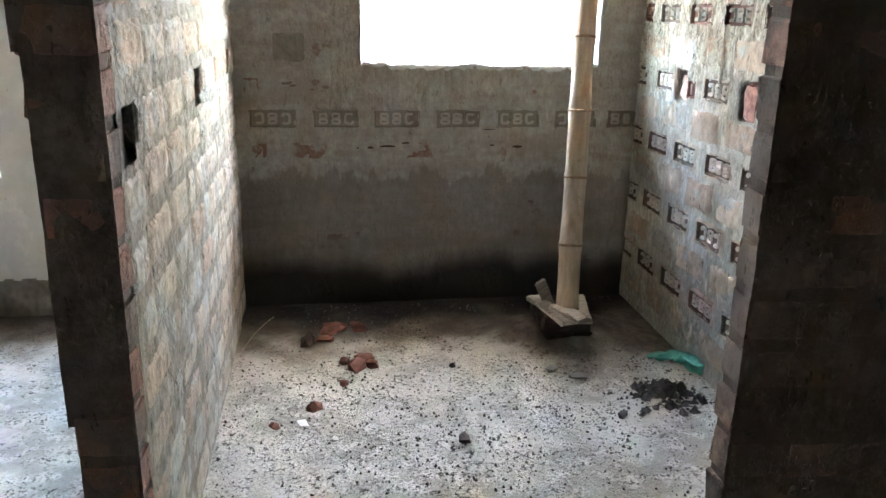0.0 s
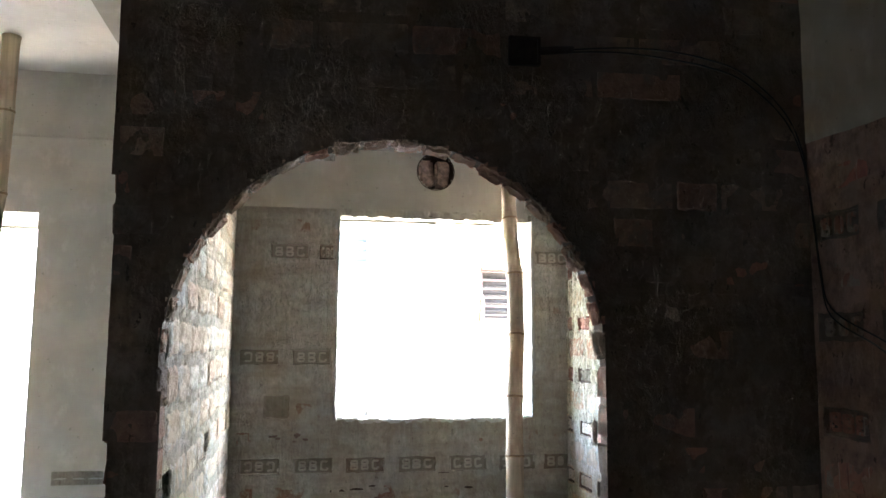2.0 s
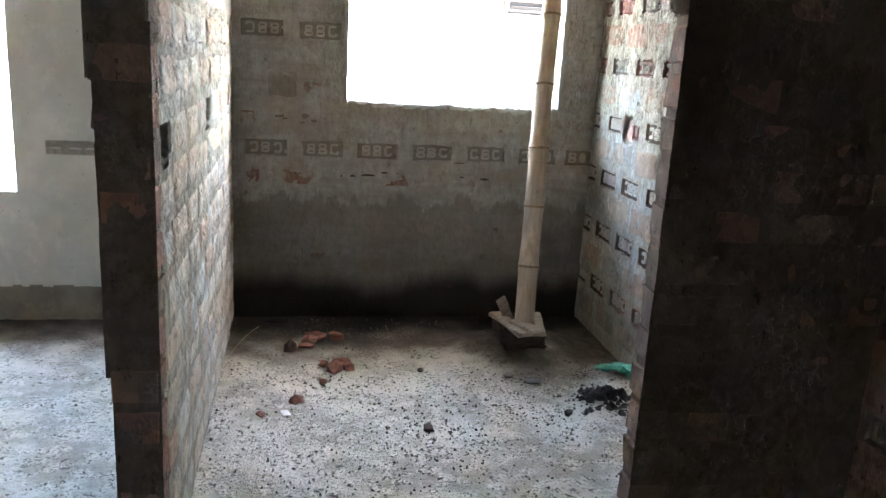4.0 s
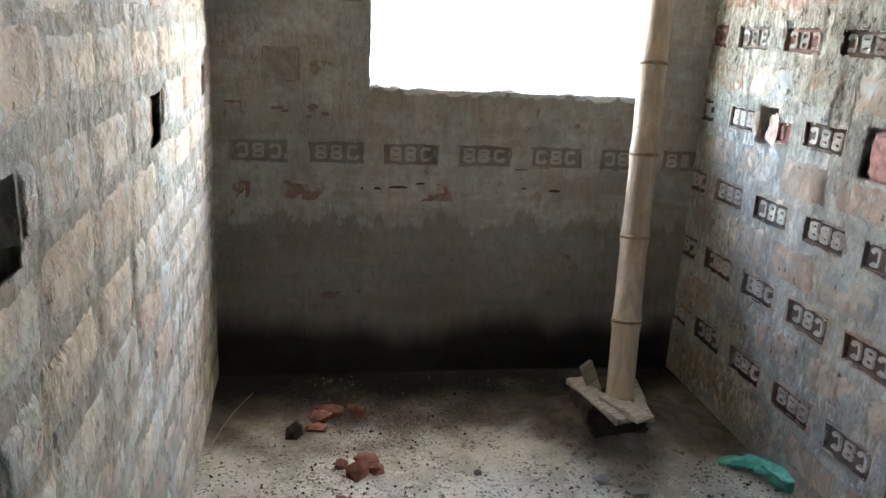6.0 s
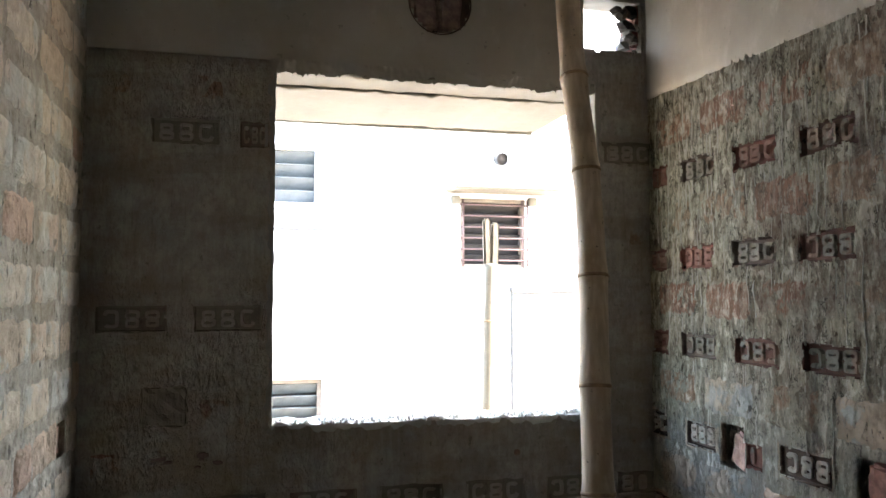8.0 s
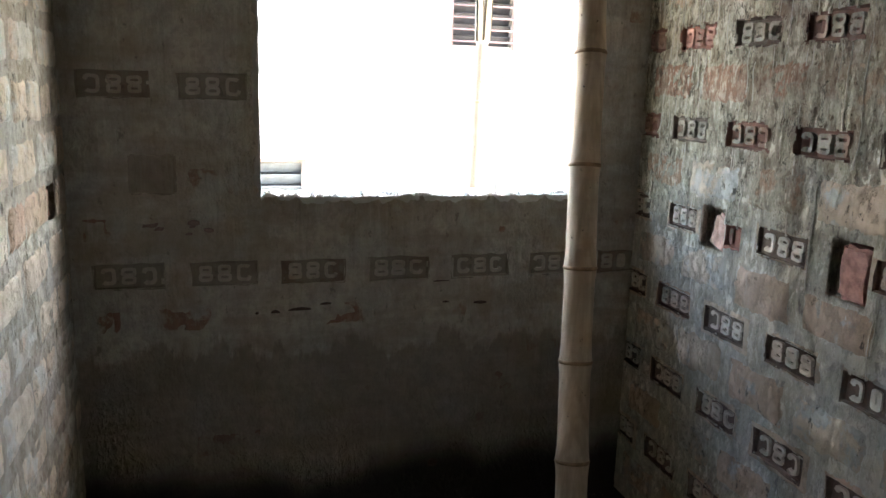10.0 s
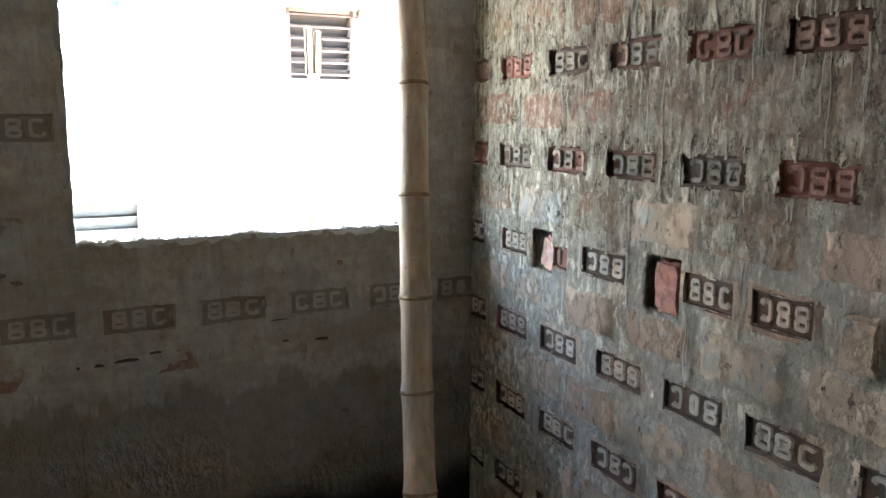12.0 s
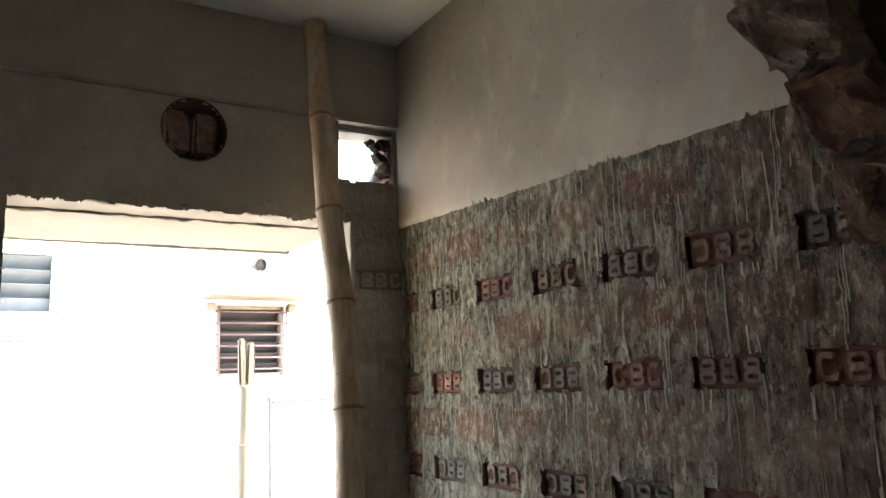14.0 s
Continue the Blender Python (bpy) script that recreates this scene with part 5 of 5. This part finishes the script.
for k, (dz, dy) in enumerate(((0.0, 0.0), (-0.022, -0.004))):
    pts = [(1.02, -2.155, 2.25 + dz * 0.3), (1.15, -2.162, 2.262 + dz * 0.6), (1.279, -2.169, 2.261 + dz), (1.40, -2.176, 2.243 + dz), (1.507, -2.182, 2.206 + dz), (1.62, -2.188, 2.105 + dz), (1.672, -2.192, 1.98 + dz),
           (1.678, -2.215, 1.80 + dz), (1.677, -2.235, 1.66 + dz), (1.676, -2.272, 1.557 + dz), (1.675, -2.43, 1.484 + dz), (1.671, -2.602, 1.429 + dz * 2), (1.662, -3.0, 1.39 + dz * 2)]
    ob = new("cable", tube("cable", smooth_path(pts, 72), [0.0024] * 73, M_CABLE, 6))
    tagged(ob, "loose black electric cable sagging along the brick walls", "cable", "cables from the junction box")

# ---- adjoining room ----
bamboo("bamboo_prop", [(-1.16, -0.52, 0.0), (-1.135, -0.52, 0.34), (-1.11, -0.515, 0.68), (-1.075, -0.51, 1.02), (-1.04, -0.505, 1.36), (-1.005, -0.50, 1.72), (-0.978, -0.50, 2.08), (-0.968, -0.50, 2.44), (-0.962, -0.50, 2.779)],
       0.042, 0.036, "tan bamboo prop standing before the adjoining room's window")

# ---- outside ----
pole = bamboo("bamboo_pole", [(1.405, 0.82, -3.3), (1.41, 0.815, -2.4), (1.412, 0.81, -1.5), (1.415, 0.808, -0.6), (1.417, 0.805, 0.2), (1.418, 0.80, 0.60), (1.421, 0.80, 0.97), (1.428, 0.80, 1.34), (1.432, 0.80, 1.58)],
              0.036, 0.023, "pale bamboo pole outside the window with a split tip", M_BAMBOO_PALE, sides=12)
for dx, w, h, tilt in ((-0.013, 0.032, 0.20, -1), (0.016, 0.034, 0.185, 2)):
    part("split_tip", bevelled("split_tip", (w, 0.022, h), M_BAMBOO_PALE, 0.008, 0.001, 31, 3), pole, pose(0.027 + dx, -0.02, 4.87, 0, tilt, 0))

FY = 3.3
LOUVRED = (2.0, 2.515, 1.655, 2.18)
UPPER = (0.15, 0.955, 2.08, 2.52)
LOWER = (0.25, 0.985, 0.22, 0.862)
ROUND = (2.306, 2.488)
building = empty("apartment_building", pose(0, FY, -3.3), "white-painted apartment building across the gap", "building")
bv, bf = [], []
slab(bv, bf, -2.2, 4.6, 0, 6.9, 0, 0.2, [tuple(v + (3.3 if i > 1 else 0) for i, v in enumerate(w)) for w in (LOUVRED, UPPER, LOWER)])
part("wall", mesh_of("wall", bv, bf, M_FACADE), building)
# added dark block standing for the building's unlit inside
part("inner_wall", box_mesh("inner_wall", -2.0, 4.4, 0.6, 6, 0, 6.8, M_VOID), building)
part("roof", box_mesh("roof", -2.3, 4.7, -0.1, 6.2, 6.9, 7.05, M_FACADE), building)


def louvre_window(rect, slats, material, bars=True, outer=None):
    x0, x1, z0, z1 = rect
    w = part("window", box_mesh("window", x0, x1, 0.15, 0.17, z0 + 3.3, z1 + 3.3, M_LOUVRE_DARK), building)
    t = 0.03
    for a, b, c, d in ((x0, x0 + t, z0, z1), (x1 - t, x1, z0, z1), (x0 + t, x1 - t, z1 - t, z1), (x0 + t, x1 - t, z0, z0 + t)):
        part("window_frame", box_mesh("window_frame", a, b, 0.02, 0.09, c + 3.3, d + 3.3, outer or M_FRAME), w)
    step = (z1 - z0 - 2 * t) / slats
    for i in range(slats):
        m = pose((x0 + x1) / 2, 0.075, z0 + 3.3 + t + step * (i + 0.5), 38, 0, 0)
        part("louvre", box_mesh("louvre", -(x1 - x0) / 2 + t, (x1 - x0) / 2 - t, -0.004, 0.004, -step * 0.55, step * 0.55, material), w, m)
    if bars:
        for i in range(6):
            z = z0 + 3.3 + (z1 - z0) * (i + 0.7) / 6.3
            part("grille_bar", tube("grille_bar", [(x0 - 0.01, -0.012, z), (x1 + 0.02, -0.012, z)], [0.0065, 0.0065], M_GRILLE, 8), w)
        for x in (x0 + 0.02, x1 - 0.03, x1 + 0.012):
            part("grille_bar", tube("grille_bar", [(x, -0.012, z0 + 3.31), (x, -0.012, z1 + 3.29)], [0.007, 0.007], M_GRILLE, 8), w)
    return w


louvre_window(LOUVRED, 6, M_LOUVRE_DARK)
louvre_window(UPPER, 4, M_LOUVRE, False, M_ALU)
louvre_window(LOWER, 7, M_LOUVRE, False, M_FRAME)
part("window_hood", bevelled("window_hood", (0.82, 0.3, 0.035), M_HOOD, 0.01), building, pose(2.3, -0.14, 2.215 + 3.3))
for x in (1.955, 2.56):
    part("hood_bracket", bevelled("hood_bracket", (0.06, 0.06, 0.06), M_HOOD, 0.006), building, pose(x, -0.028, 2.13 + 3.3))
for a, b, c, d in ((0.957, 1.0, 2.09, 2.62), (0.15, 0.955, 2.522, 2.6), (0.987, 1.03, 0.2, 0.9), (0.25, 0.985, 0.864, 0.9)):
    part("architrave", box_mesh("architrave", a, b, -0.025, -0.001, c + 3.3, d + 3.3, M_FACADE), building)
# thin dark strips drawn in place of the shadow line at the window's edge
for a, b, c, d in ((1.002, 1.012, 2.055, 2.62), (0.15, 1.0, 2.055, 2.064)):
    part("shadow_gap_trim", box_mesh("shadow_gap_trim", a, b, -0.012, -0.001, c + 3.3, d + 3.3, M_PIPE), building)
part("ledge", box_mesh("ledge", -0.2, 1.11, -0.02, -0.001, 1.912 + 3.3, 1.925 + 3.3, M_PIPE), building)
part("exhaust_pipe", tube("exhaust_pipe", [(ROUND[0], 0.01, ROUND[1] + 3.3), (ROUND[0] + 0.012, -0.05, ROUND[1] + 3.288)], [0.05, 0.05], M_PIPE, 18, False), building)
# near-black plug painted for the shade within the pipe
ob = part("exhaust_mouth", tube("exhaust_mouth", [(ROUND[0], -0.001, ROUND[1] + 3.3), (ROUND[0] + 0.005, -0.03, ROUND[1] + 3.295)], [0.046, 0.046], M_VOID, 18), building)
part("drain_pipe", tube("drain_pipe", smooth_path([(3.3, -0.03, 1.50 + 3.3), (2.9, -0.03, 1.482 + 3.3), (2.43, -0.03, 1.468 + 3.3), (2.395, -0.03, 1.44 + 3.3), (2.395, -0.03, 0.6 + 3.3), (2.40, -0.03, 0.0)], 40), [0.014] * 41, M_PIPE, 8), building)
part("wire", tube("wire", [(1.551, -0.012, 2.0 + 3.3), (1.555, -0.012, 1.544 + 3.3), (1.548, -0.012, 0.9 + 3.3)], [0.005] * 3, M_PIPE, 6), building)
